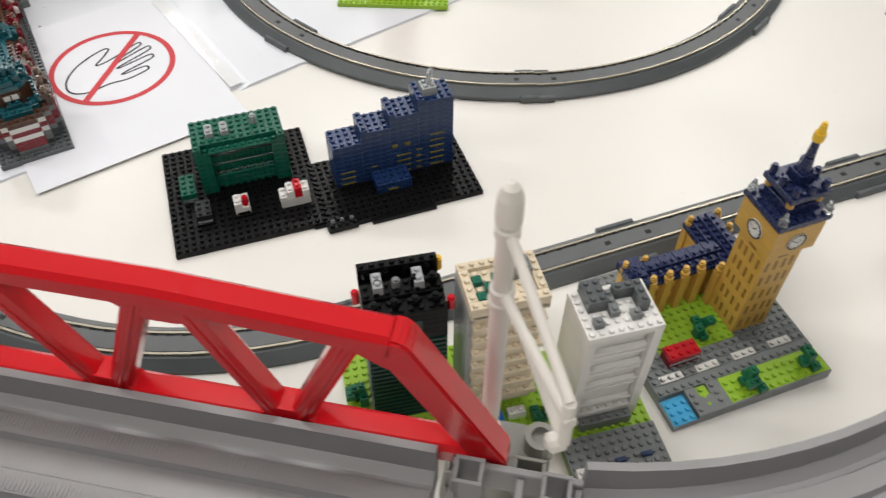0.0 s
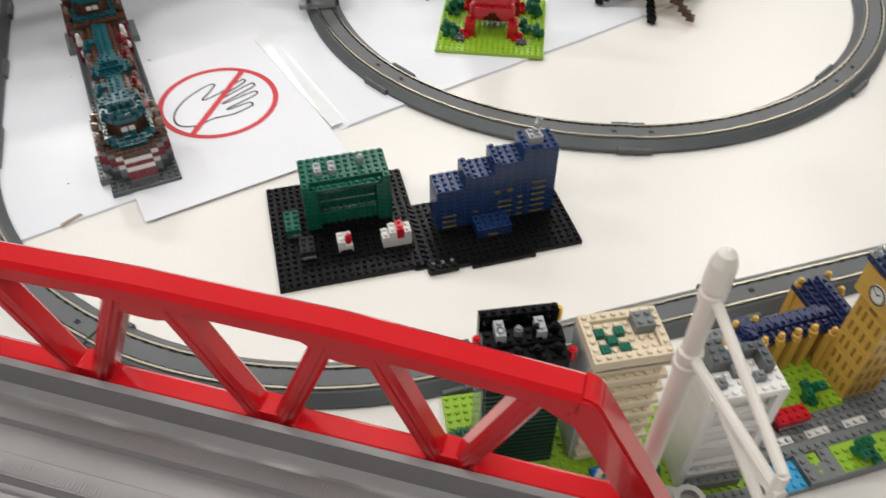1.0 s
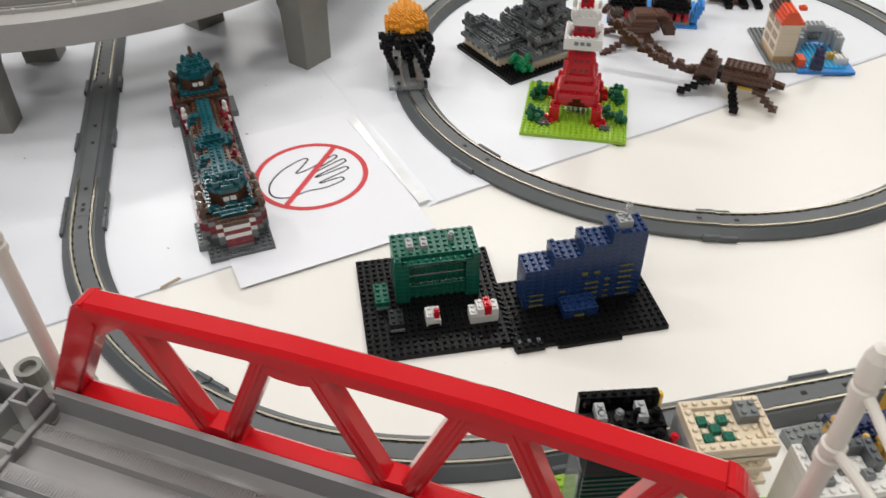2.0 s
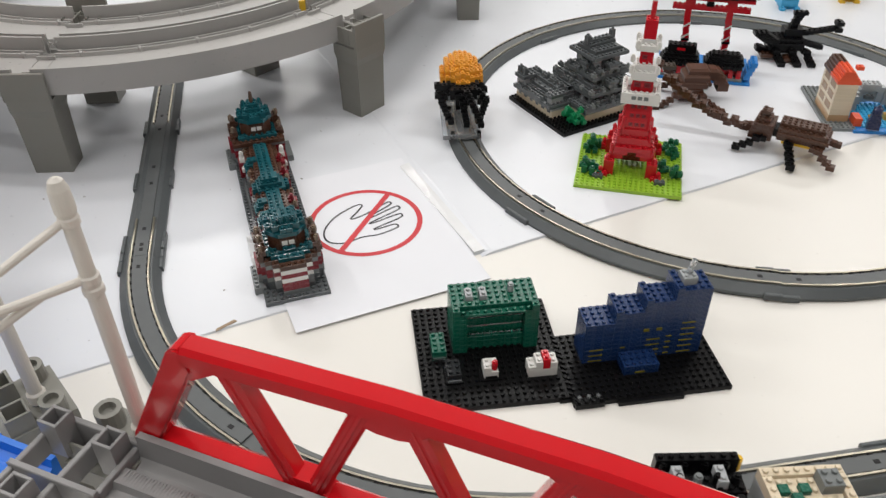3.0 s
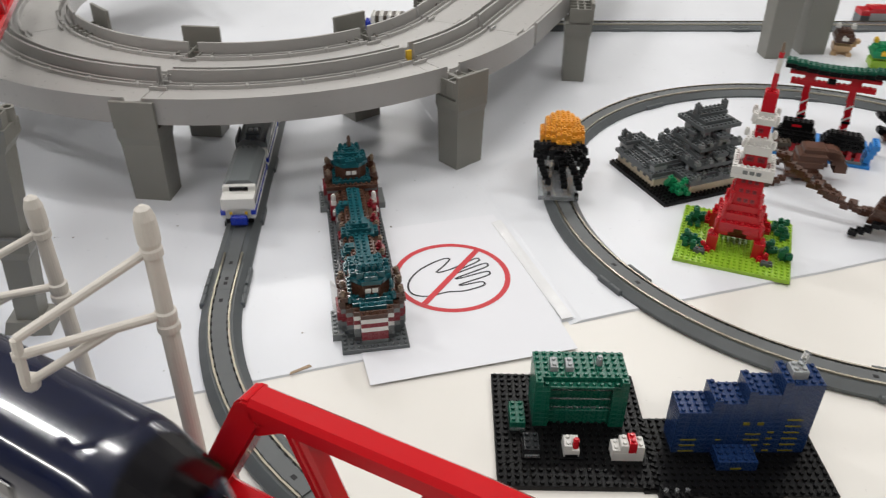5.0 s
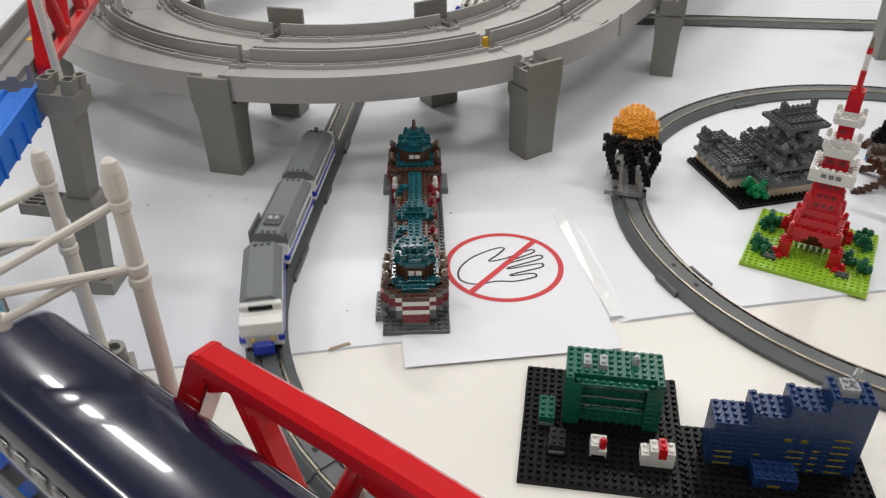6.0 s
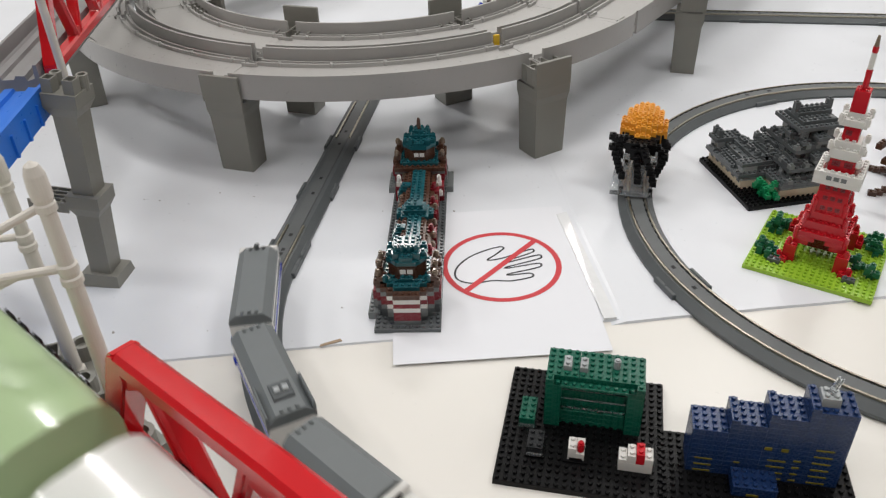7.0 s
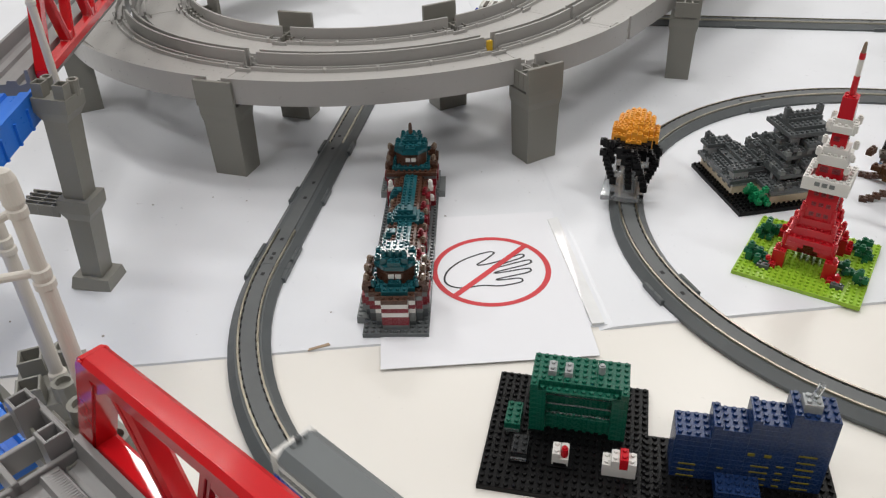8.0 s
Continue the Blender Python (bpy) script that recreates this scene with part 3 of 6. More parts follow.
# ---- white masts with slanting stays
def mast(x, y, z0, h, turn):
    ob = thing("mast", pose(x, y, z0, 0, 0, turn), "off-white plastic overhead-line mast with slanting stays", "toy mast", "white masts")
    s = h / 0.095
    prof = [(r * 0.84, z) for r, z in [(0.0040, 0), (0.0040, 0.004), (0.0030, 0.005), (0.0029, 0.058 * s), (0.0036, 0.0585 * s), (0.0036, 0.0605 * s), (0.0030, 0.061 * s), (0.0034, 0.0625 * s), (0.0034, 0.0645 * s), (0.0027, 0.065 * s),
            (0.0026, 0.081 * s), (0.0033, 0.0815 * s), (0.0033, 0.0835 * s), (0.0028, 0.084 * s), (0.0034, 0.0855 * s), (0.0034, 0.0885 * s), (0.0032, 0.092 * s), (0.0022, 0.0945 * s), (0.0006, 0.0955 * s)]]
    part("pole", lathe(bmesh.new(), prof, 0, 0, 20), POLE, ob)
    for p, q, r in (((0.002, 0, 0.0825 * s), (0.034, 0, 0.071 * s), 0.0012), ((0.002, 0, 0.0635 * s), (0.036, 0, 0.0665 * s), 0.0013), ((0.012, 0, 0.0645 * s), (0.034, 0, 0.0580 * s), 0.0012),
                    ((0.034, 0, 0.071 * s), (0.035, 0, 0.0580 * s), 0.0013)):
        part("stay", rod(bmesh.new(), p, q, r), POLE, ob)
    part("clamp", lathe(bmesh.new(), [(0.0012, 0), (0.0022, 0.0008), (0.0022, 0.0035), (0.0012, 0.0042)], 0, 0, 10), POLE, ob, m=pose(0.034, -0.005, 0.0570 * s, 90, 0, 0) @ pose(0, 0, -0.006))
    return ob


mast(0.0545, 0.0335, 0.122, 0.097, -64)
mast(-0.1625, 0.0350, 0.132, 0.096, -118)
mast(-0.2230, 0.0480, 0.112, 0.096, -125)
mast(-0.446, 0.180, 0.124, 0.10, -150)


def pier(x, y, turn, top, levels=1, arms=True):
    """A tapered grey pier on a foot, one or two storeys, with a bracket on top."""
    ob = thing("viaduct_pier", pose(x, y, 0.0014, 0, 0, turn), "grey plastic viaduct pier with a bracket on top", "toy pier", "viaduct piers")
    hs = top / levels
    for k in range(levels):
        z = k * hs
        a0, a1 = (0.0165, 0.0145) if levels == 1 else (0.0145, 0.0092)
        d0, d1 = (0.0120, 0.0115) if levels == 1 else (0.0105, 0.0085)
        bm = bmesh.new()
        hull(bm, [(-a1, -d1, z), (a1, -d1, z), (a1, d1, z), (-a1, d1, z)], [(-a1 - 0.001, -d1 - 0.001, z + hs - 0.014), (a1 + 0.001, -d1 - 0.001, z + hs - 0.014), (a1 + 0.001, d1 + 0.001, z + hs - 0.014), (-a1 - 0.001, d1 + 0.001, z + hs - 0.014)])
        part("column", bm, PIER, ob)
        bm = bmesh.new()
        hull(bm, [(-a1 - 0.001, -d1 - 0.001, z + hs - 0.014), (a1 + 0.001, -d1 - 0.001, z + hs - 0.014), (a1 + 0.001, d1 + 0.001, z + hs - 0.014), (-a1 - 0.001, d1 + 0.001, z + hs - 0.014)],
             [(-a0, -d0 - 0.002, z + hs - 0.008), (a0, -d0 - 0.002, z + hs - 0.008), (a0, d0 + 0.002, z + hs - 0.008), (-a0, d0 + 0.002, z + hs - 0.008)])
        hull(bm, [(-a0, -d0 - 0.002, z + hs - 0.008), (a0, -d0 - 0.002, z + hs - 0.008), (a0, d0 + 0.002, z + hs - 0.008), (-a0, d0 + 0.002, z + hs - 0.008)],
             [(-a0, -d0 - 0.002, z + hs), (a0, -d0 - 0.002, z + hs), (a0, d0 + 0.002, z + hs), (-a0, d0 + 0.002, z + hs)])
        part("bracket", bm, PIER, ob)
    if levels == 2:
        bm = bmesh.new()
        hull(bm, [(-0.019, -0.014, 0), (0.019, -0.014, 0), (0.019, 0.014, 0), (-0.019, 0.014, 0)], [(-0.017, -0.012, 0.008), (0.017, -0.012, 0.008), (0.017, 0.012, 0.008), (-0.017, 0.012, 0.008)])
        part("foot", bm, PIER, ob)
        for s in (-1, 1):
            part("socket", square_tube(0.0045, 0.009), PIER, ob, m=pose(s * 0.009, -0.006, top - 0.001))
            part("peg", lathe(bmesh.new(), [(0.0045, top - 0.002), (0.0045, top + 0.007), (0.0028, top + 0.007), (0.0028, top + 0.0045)], s * 0.011, 0.006, 14), PIER, ob)
    return ob


pier(0.058, 0.030, -3, 0.112, 2)
pier(-0.166, 0.030, -3, 0.128, 2)
pier(-0.226, 0.046, -30, 0.110, 2)
lean = pier(-0.4330, 0.1610, 31, 0.126, 2)
lean.matrix_basis = Matrix.Translation(lean.location) @ Matrix.Rotation(radians(5), 4, Vector((-0.64, 0.77, 0))) @ Matrix.Rotation(radians(31), 4, 'Z') @ Matrix.Diagonal((0.74, 0.86, 1.10, 1))
# a slatted side arm halfway up the leaning pier
for k in range(5):
    part("arm_bar", box(bmesh.new(), -0.052, -0.010 + 0.005 * k, 0.050, -0.016, -0.0086 + 0.005 * k, 0.057), PIER, lean)
for k in range(3):
    part("arm_cross", box(bmesh.new(), -0.050 + 0.013 * k, -0.0103, 0.0505, -0.0484 + 0.013 * k, 0.0118, 0.0565), PIER, lean)
pier(-0.30, 0.035, -3, 0.126, 2)
for k in range(3):
    pier(-0.80 - 0.45 * k, 0.041 + 0.0236 * k, -3, 0.112, 2)

# ---------------------------------------------------------------- far double viaduct curve
VC, VRO = (-0.5895, 0.6080), 0.313
VZ = 0.0745
viaduct = thing("double_viaduct", pose(0, 0, 0), "grey double-track elevated toy railway curve", "toy viaduct")


def channel(w):
    """Track channel: two side walls, a low kerb beside each, a running ridge each side of the bed."""
    half = [(w, -0.0075), (w, 0.0135), (w - 0.0020, 0.0135), (w - 0.0024, 0.0008), (w - 0.0046, 0.0008), (w - 0.0050, 0.0042), (w - 0.0066, 0.0042), (w - 0.0072, 0.0),
            (w - 0.0108, 0.0), (w - 0.0113, 0.0046), (w - 0.0130, 0.0046), (w - 0.0136, 0.0016)]
    return [(-w, -0.0075)] + half + [(-x, z) for x, z in half[:0:-1]]


VW = 0.0303
VR = (VRO - 0.0304, VRO - 0.0955)
JOINTS = (195.5, 243, 290.5, 338, 363)
for r in VR:
    for a, b in ((148, 195.5), (195.5, 243), (243, 290.5), (290.5, 338), (338, 363)):
        part("deck", sweep(bmesh.new(), channel(VW), arc(*VC, r, a + 1.3, b - 1.3, VZ, 24)), VIA, viaduct, "grey track channel")
for a in JOINTS:
    for r in VR:
        m = pose(VC[0] + r * math.cos(radians(a)), VC[1] + r * math.sin(radians(a)), VZ, 0, 0, a)
        bm = bmesh.new()
        for k in range(5):
            box(bm, -0.0285 + 0.0139 * k, -0.0072, -0.006, -0.0270 + 0.0139 * k, 0.0072, 0.0044 if k in (1, 3) else 0.0)
        for yy in (-0.0074, 0.0058):
            box(bm, -0.0285, yy, -0.006, 0.0285, yy + 0.0016, 0.0012)
        box(bm, -0.0180, -0.0056, -0.006, 0.0180, 0.0056, 0.0014)
        part("joint_web", bm, VIA, viaduct, m=m)
# little knobs along the inner ridges
for r in VR:
    for k in range(17):
        a = radians(200 + 9.6 * k)
        bm = lathe(bmesh.new(), [(0.0020, 0.0), (0.0020, 0.0048), (0.0012, 0.0056)], 0, 0, 8)
        q = r - 0.0182
        part("knob", bm, VIA, viaduct, m=pose(VC[0] + q * math.cos(a), VC[1] + q * math.sin(a), VZ))
# straight exits
for r in VR:
    a = radians(3)
    x, y = VC[0] + r * math.cos(a), VC[1] + r * math.sin(a)
    part("deck", sweep(bmesh.new(), channel(VW), line(x, y, x - 0.45 * math.sin(a), y + 0.45 * math.cos(a), VZ)), VIA, viaduct, "grey track channel")
# a small yellow stop block in one joint
bm = box(bmesh.new(), -0.0026, -0.0012, 0, 0.0026, 0.0012, 0.0095, 0.0006)
part("stop_block", bm, YELLOW, viaduct, "small yellow block", m=pose(-0.353, 0.511, VZ + 0.001, 0, 0, 63))


def far_pier(a, r, flip=0):
    x, y = VC[0] + r * math.cos(radians(a)), VC[1] + r * math.sin(radians(a))
    ob = pier(x, y, a + 90 + flip, VZ - 0.012)
    bm = bmesh.new()
    box(bm, -0.0175, -0.0145, VZ - 0.012, 0.0165, -0.0115, VZ + (0.021 if flip else 0.010), 0.0004)
    part("cheek", bm, PIER, ob)
    reach = 0.010 if flip or r > 0.315 else 0.001
    for k in range(4):
        part("bracket_rib", box(bmesh.new(), -0.0165 + 0.0102 * k, -0.0117, VZ - 0.010, -0.0150 + 0.0102 * k, reach, VZ + 0.004), PIER, ob)
    for yy in (-0.006, 0.001):
        if yy < reach:
            part("bracket_rib", box(bmesh.new(), -0.0168, yy, VZ - 0.0105, 0.0160, yy + 0.0014, VZ + 0.0035), PIER, ob)
    return ob


for a, r in ((290.5, 0.302), (338.5, 0.320), (246, 0.310), (20.5, 0.342)):
    far_pier(a, r)
for a in (291, 336.5, 250, 20):
    far_pier(a, VRO - 0.128, 180)
# ---------------------------------------------------------------- brick models
TOP = 0.0014
RND = random.Random(7)


def plate(parent, mat, nx, ny, x=0, y=0, z=0, nz=1, studs=True):
    return brick(parent, mat, x, y, z, nx, ny, nz, studs, "baseplate")


def tile(parent, mat, x, y, z, nx, ny, nz, name="window"):
    """A smooth thin piece in stud units, for panes and stripes."""
    bm = box(bmesh.new(), 0, 0, 0, nx * U, ny * U, nz * HL, 0.0001)
    return part(name, bm, mat, parent, m=Matrix.Translation((x * U, y * U, z * HL)))


def brick_tree(parent, x, y, z, h=3, mat=None):
    """A little tree of one-stud bricks, offset on each course."""
    mat = mat or LEAF
    h += 1
    for k in range(h):
        brick(parent, mat, x + RND.choice((-0.5, 0, 0.3)), y + RND.choice((-0.4, 0, 0.4)), z + k, 1, 1)
        if k in (0, 1):
            brick(parent, mat, x + RND.choice((-1, 0.9)), y + RND.choice((-0.5, 0.5)), z + k + 0.5, 1, 1)
            brick(parent, mat, x + RND.choice((-0.5, 0.5)), y + RND.choice((-1, 0.9)), z + k + 0.3, 1, 1)


# ---- green office on a black plate, with vehicles
def green_office():
    g = thing("green_office_model", pose(-0.1200, 0.1755, 0, 0, 0, 26.0) @ Matrix.Scale(1.035, 4), "dark green brick office with tiny vehicles on black plate", "brick model")
    plate(g, BLACK, 20, 20)
    for z in range(1, 10):
        for x in (5, 15):
            brick(g, GREEN, x, 10, z, 2, 6, 1, False)
        brick(g, GREEN, 7, 12, z, 8, 4, 1, False)
        if z in (1, 2, 3, 5, 7, 9):
            brick(g, GREEN, 7, 11 if z > 3 else 10.6, z, 8, 1, 1, z == 3)
        else:
            brick(g, GREEN, 7, 11.3, z, 8, 0.7, 1, False)
    for z in (4.25, 6.25, 8.25):
        for x in (7, 11):
            tile(g, CLEAR, x + 0.05, 10.85, z, 3.9, 0.2, 0.18, "window")
    for x in (5, 9, 13):
        brick(g, GREEN, x, 11, 10, 4, 5)
    for x in (5, 16):
        brick(g, GREEN, x, 10, 10, 1, 1)
    brick(g, GREEN, 6, 10, 9.6, 10, 1, 0.4)
    brick(g, LGREY, 7, 12, 11, 1, 2)
    brick(g, LGREY, 9, 12, 11, 1, 2)
    pin(g, LGREY, 13, 13, 11, 1.6)
    kiosk = brick(g, GREEN, 2, 9, 2, 2, 4, 1)
    brick(g, GREEN, 2, 9, 1, 2, 4, 1, False)
    tile(g, CLEAR, 2.05, 8.9, 1.2, 1.9, 0.15, 0.6)
    # small truck
    brick(g, SOOT, 3.5, 4.5, 1.4, 2, 3, 1.5)
    brick(g, BLACK, 3.3, 4.2, 1.0, 2.4, 3.6, 0.4, False)
    tile(g, CLEAR, 3.55, 4.2, 1.4, 1.9, 0.25, 0.5)
    # white vans with red lamps
    brick(g, BLACK, 8.0, 4.2, 1.0, 3, 3, 0.4, False)
    brick(g, WHITE, 8.5, 4.5, 1.4, 2, 2.4, 1.4, False)
    brick(g, WHITE, 8.5, 4.5, 2.8, 1, 2, 1)
    brick(g, WHITE, 9.5, 5.5, 2.8, 1, 1.4, 0.5, False)
    pin(g, RED, 9.5, 4.6, 2.8, 1.7)
    tile(g, BLACK, 8.7, 4.44, 1.5, 1.6, 0.1, 0.35)
    brick(g, WHITE, 14.5, 4.2, 1.0, 4, 2, 1.8, False)
    brick(g, WHITE, 14.5, 4.2, 2.8, 1, 2, 0.6)
    brick(g, WHITE, 15.5, 4.2, 2.8, 1, 2, 1.6)
    brick(g, RED, 16.5, 4.2, 2.8, 1, 2, 2.1)
    brick(g, WHITE, 17.5, 4.2, 2.8, 1, 2, 1.3)
    return g


# ---- navy stepped office
def blue_office():
    b = thing("blue_office_model", pose(-0.0450, 0.2062, 0, 0, 0, 27.2) @ Matrix.Scale(1.03, 4), "navy blue stepped brick office building on black plate", "brick model")
    plate(b, BLACK, 22, 13)
    plate(b, BLACK, 3, 11, -1.6, 1.0, -0.35)
    plate(b, BLACK, 4, 2, 0.1, -0.5, 0.2)
    for x in (0.6, 1.9, 3.2):
        pin(b, CLEAR, x - 0.3, 0.1, 1.2, 0.3, "clear_stud", 0.0012)
    tile(b, BLACK, 6, -0.6, 0, 9, 0.7, 0.8, "edge_strip")
    for x, w, top in ((3, 4, 9), (7, 4, 11), (11, 4, 13), (15, 5, 15)):
        for z in range(1, top):
            brick(b, NAVY, x, 7, z, w, 4, 1, False)
        brick(b, NAVY, x, 7, top, w, 4, 1)
        if x > 3:
            brick(b, NAVY, x, 7, top + 1, 1, 4, 0.6)
    for x in (3, 7, 11):
        for z in (1.3, 2.6, 3.9, 5.2):
            if z < 4.5 or x == 11:
                tile(b, AMBER, x + (0.8 if x != 7 else 1.2), 6.93, z, 2.0 if x != 7 else 0.7, 0.1, 0.28)
    for z in (1.4, 2.8, 4.2, 5.6, 7.0, 8.4):
        tile(b, AMBER, 16.6, 6.93, z, 2.0, 0.1, 0.28)
        if z < 6:
            tile(b, AMBER, 14.6, 6.93, z, 0.8, 0.1, 0.3)
        for y in (7.6, 9.4):
            tile(b, AMBER, 19.97, y, z, 0.1, 0.6, 0.45)
    for x in (11.2, 13.0):
        tile(b, AMBER, x, 6.93, 7.4, 0.8, 0.1, 0.6)
    for z in (1, 2):
        brick(b, NAVY, 8, 4, z, 5, 3, 1, z == 2)
    tile(b, AMBER, 9.6, 3.93, 1.3, 1.4, 0.1, 0.4)
    brick(b, LGREY, 16, 8, 16, 2, 2, 1.6)
    bm = rod(bmesh.new(), (0, 0, 0), (0.0025, 0.001, 0.0085), 0.0016, 9)
    part("antenna", bm, CLEAR, b, "clear slanting rod", m=Matrix.Translation((17 * U, 9 * U, 17.6 * HL)))
    return b


# ---- red and white lattice tower
def red_tower():
    t = thing("red_tower_model", pose(-0.089, 0.421, TOP, 0, 0, 5.5), "red and white lattice tower model on lime green plate", "brick model")
    plate(t, LIME, 20, 20)
    for sx in (0, 1):
        for sy in (0, 1):
            mx = lambda v, w: v if not sx else 20 - v - w
            my = lambda v, w: v if not sy else 20 - v - w
            # splayed foot, stepping in course by course
            brick(t, DGREY, mx(3.2, 2), my(2.8, 1), 1, 2, 1, 1)
            brick(t, RED, mx(4, 2), my(3.8, 2), 1, 2, 2, 1)
            pin(t, RED, mx(4.1, 1), my(3.9, 1), 2, 1.2)
            brick(t, RED, mx(5, 2), my(4.8, 2), 1, 2, 2, 4)
            pin(t, RED, mx(5.1, 1), my(4.9, 1), 5, 1.2)
            for v, z in ((5.7, 6.0), (5.7, 7.4), (6.5, 9.4), (6.6, 10.8), (7.1, 12.4), (7.2, 13.8)):
                pin(t, RED, mx(v, 1), my(v, 1), z, 1.4)
    # open arch storey
    for y in (6, 13):
        brick(t, RED, 6, y, 5, 2.4, 1, 1, False)
        brick(t, RED, 11.6, y, 5, 2.4, 1, 1, False)
        brick(t, RED, 6, y, 6, 3.2, 1, 1, False)
        brick(t, RED, 10.8, y, 6, 3.2, 1, 1, False)
        brick(t, RED, 6, y, 7, 8, 1, 1.2)
    for x in (6, 13):
        brick(t, RED, x, 7, 5, 1, 1.4, 1, False)
        brick(t, RED, x, 11.6, 5, 1, 1.4, 1, False)
        brick(t, RED, x, 7, 6, 1, 2.2, 1, False)
        brick(t, RED, x, 10.8, 6, 1, 2.2, 1, False)
        brick(t, RED, x, 7, 7, 1, 6, 1.2)
    brick(t, MAROON, 7, 7, 7, 6, 6, 1.1, False)
    brick(t, MAROON, 7.2, 8.4, 3.0, 5.6, 3.2, 4.0, False)
    ring_course(t, RED, 6.7, 6.7, 8.2, 6.6, 6.6, 2.2)
    brick(t, RED, 7.6, 7.6, 8.2, 4.8, 4.8, 2.2, False)
    # shaft with rows of small openings, their shade put in as maroon tiles
    brick(t, RED, 7.3, 7.3, 10.4, 5.4, 5.4, 2.0)
    for z in (12.4, 14.8, 17.2):
        brick(t, RED, 7.7, 7.7, z, 4.6, 4.6, 2.4, z == 17.2)
        for a in (8.6, 9.7, 10.8):
            tile(t, MAROON, a, 7.66, z + 0.7, 0.7, 0.1, 0.9, "opening")
            tile(t, MAROON, 7.66, a, z + 0.7, 0.1, 0.7, 0.9, "opening")
            tile(t, MAROON, 12.24, a, z + 0.7, 0.1, 0.7, 0.9, "opening")
    # white gallery, open at the top
    brick(t, WHITE, 6.5, 6.5, 19.6, 7, 7, 0.8, False)
    ring_course(t, WHITE, 6.5, 6.5, 20.4, 7, 7, 2.0)
    # grey tiles colour in the shade of the gallery's openings
    for a in (8.4, 9.5, 10.6):
        tile(t, GREY, a, 6.46, 20.8, 0.8, 0.1, 0.9, "opening")
        tile(t, GREY, 6.46, a, 20.8, 0.1, 0.8, 0.9, "opening")
    for z, o, n, h, m in ((20.4, 8, 4, 4.8, RED), (25, 7.7, 4.6, 2, WHITE), (27, 8.2, 3.6, 1.6, WHITE), (28.6, 8.8, 2.4, 3.6, RED), (32, 8, 4, 1.4, WHITE), (33.4, 8.8, 2.4, 1.2, WHITE), (34.6, 8.9, 2.2, 4.4, RED)):
        brick(t, m, o, o, z, n, n, h)
    # upper openings: shade painted with maroon tiles on solid bricks
    for a in (8.5, 10.3):
        tile(t, MAROON, a, 7.96, 23.2, 1.2, 0.1, 1.2, "opening")
        tile(t, MAROON, 7.96, a, 23.2, 0.1, 1.2, 1.2, "opening")
    tile(t, MAROON, 9.2, 8.76, 29.8, 0.9, 0.1, 1.0, "opening")
    for x, y in ((7.2, 7.2), (11.8, 7.2), (7.2, 11.8), (11.8, 11.8)):
        pin(t, WHITE, x, y, 27, 1.5)
        pin(t, WHITE, x, y, 24.0, 1.2)
        pin(t, WHITE, 9.5 + (x - 9.5) * 0.8, 9.5 + (y - 9.5) * 0.8, 32.6, 1.6)
    pin(t, RED, 9.5, 9.5, 39, 4, r=0.0018)
    pin(t, WHITE, 9.5, 9.5, 43, 3.3, r=0.0016)
    pin(t, RED, 9.5, 9.5, 46.3, 1.2, r=0.0017)
    pin(t, SMOKE, 9.5, 9.5, 47.5, 1.8, r=0.0014, cone=0.3)
    for x, y, h in ((1.5, 5, 3), (3, 4.4, 2), (1.6, 12, 4), (2.2, 13.4, 3), (15.6, 7, 3), (17.5, 13, 4), (18, 5.4, 3), (16.6, 15, 3)):
        brick_tree(t, x, y, 1, h)
    return t


# ---- long station with teal roofs
def octagon(s, mat, cx, cy, z, w, d, nz, k=0.3, name="drum"):
    """An eight-sided smooth block, w by d studs, its corners cut by k of the width."""
    a, b = w / 2 * U, d / 2 * U
    c = k * w * U
    ring = [(-a, -b + c), (-a + c, -b), (a - c, -b), (a, -b + c), (a, b - c), (a - c, b), (-a + c, b), (-a, b - c)]
    bm = hull(bmesh.new(), [(x, y, 0) for x, y in ring], [(x, y, nz * HL) for x, y in ring])
    return part(name, bm, mat, s, m=Matrix.Translation((cx * U, cy * U, z * HL)))


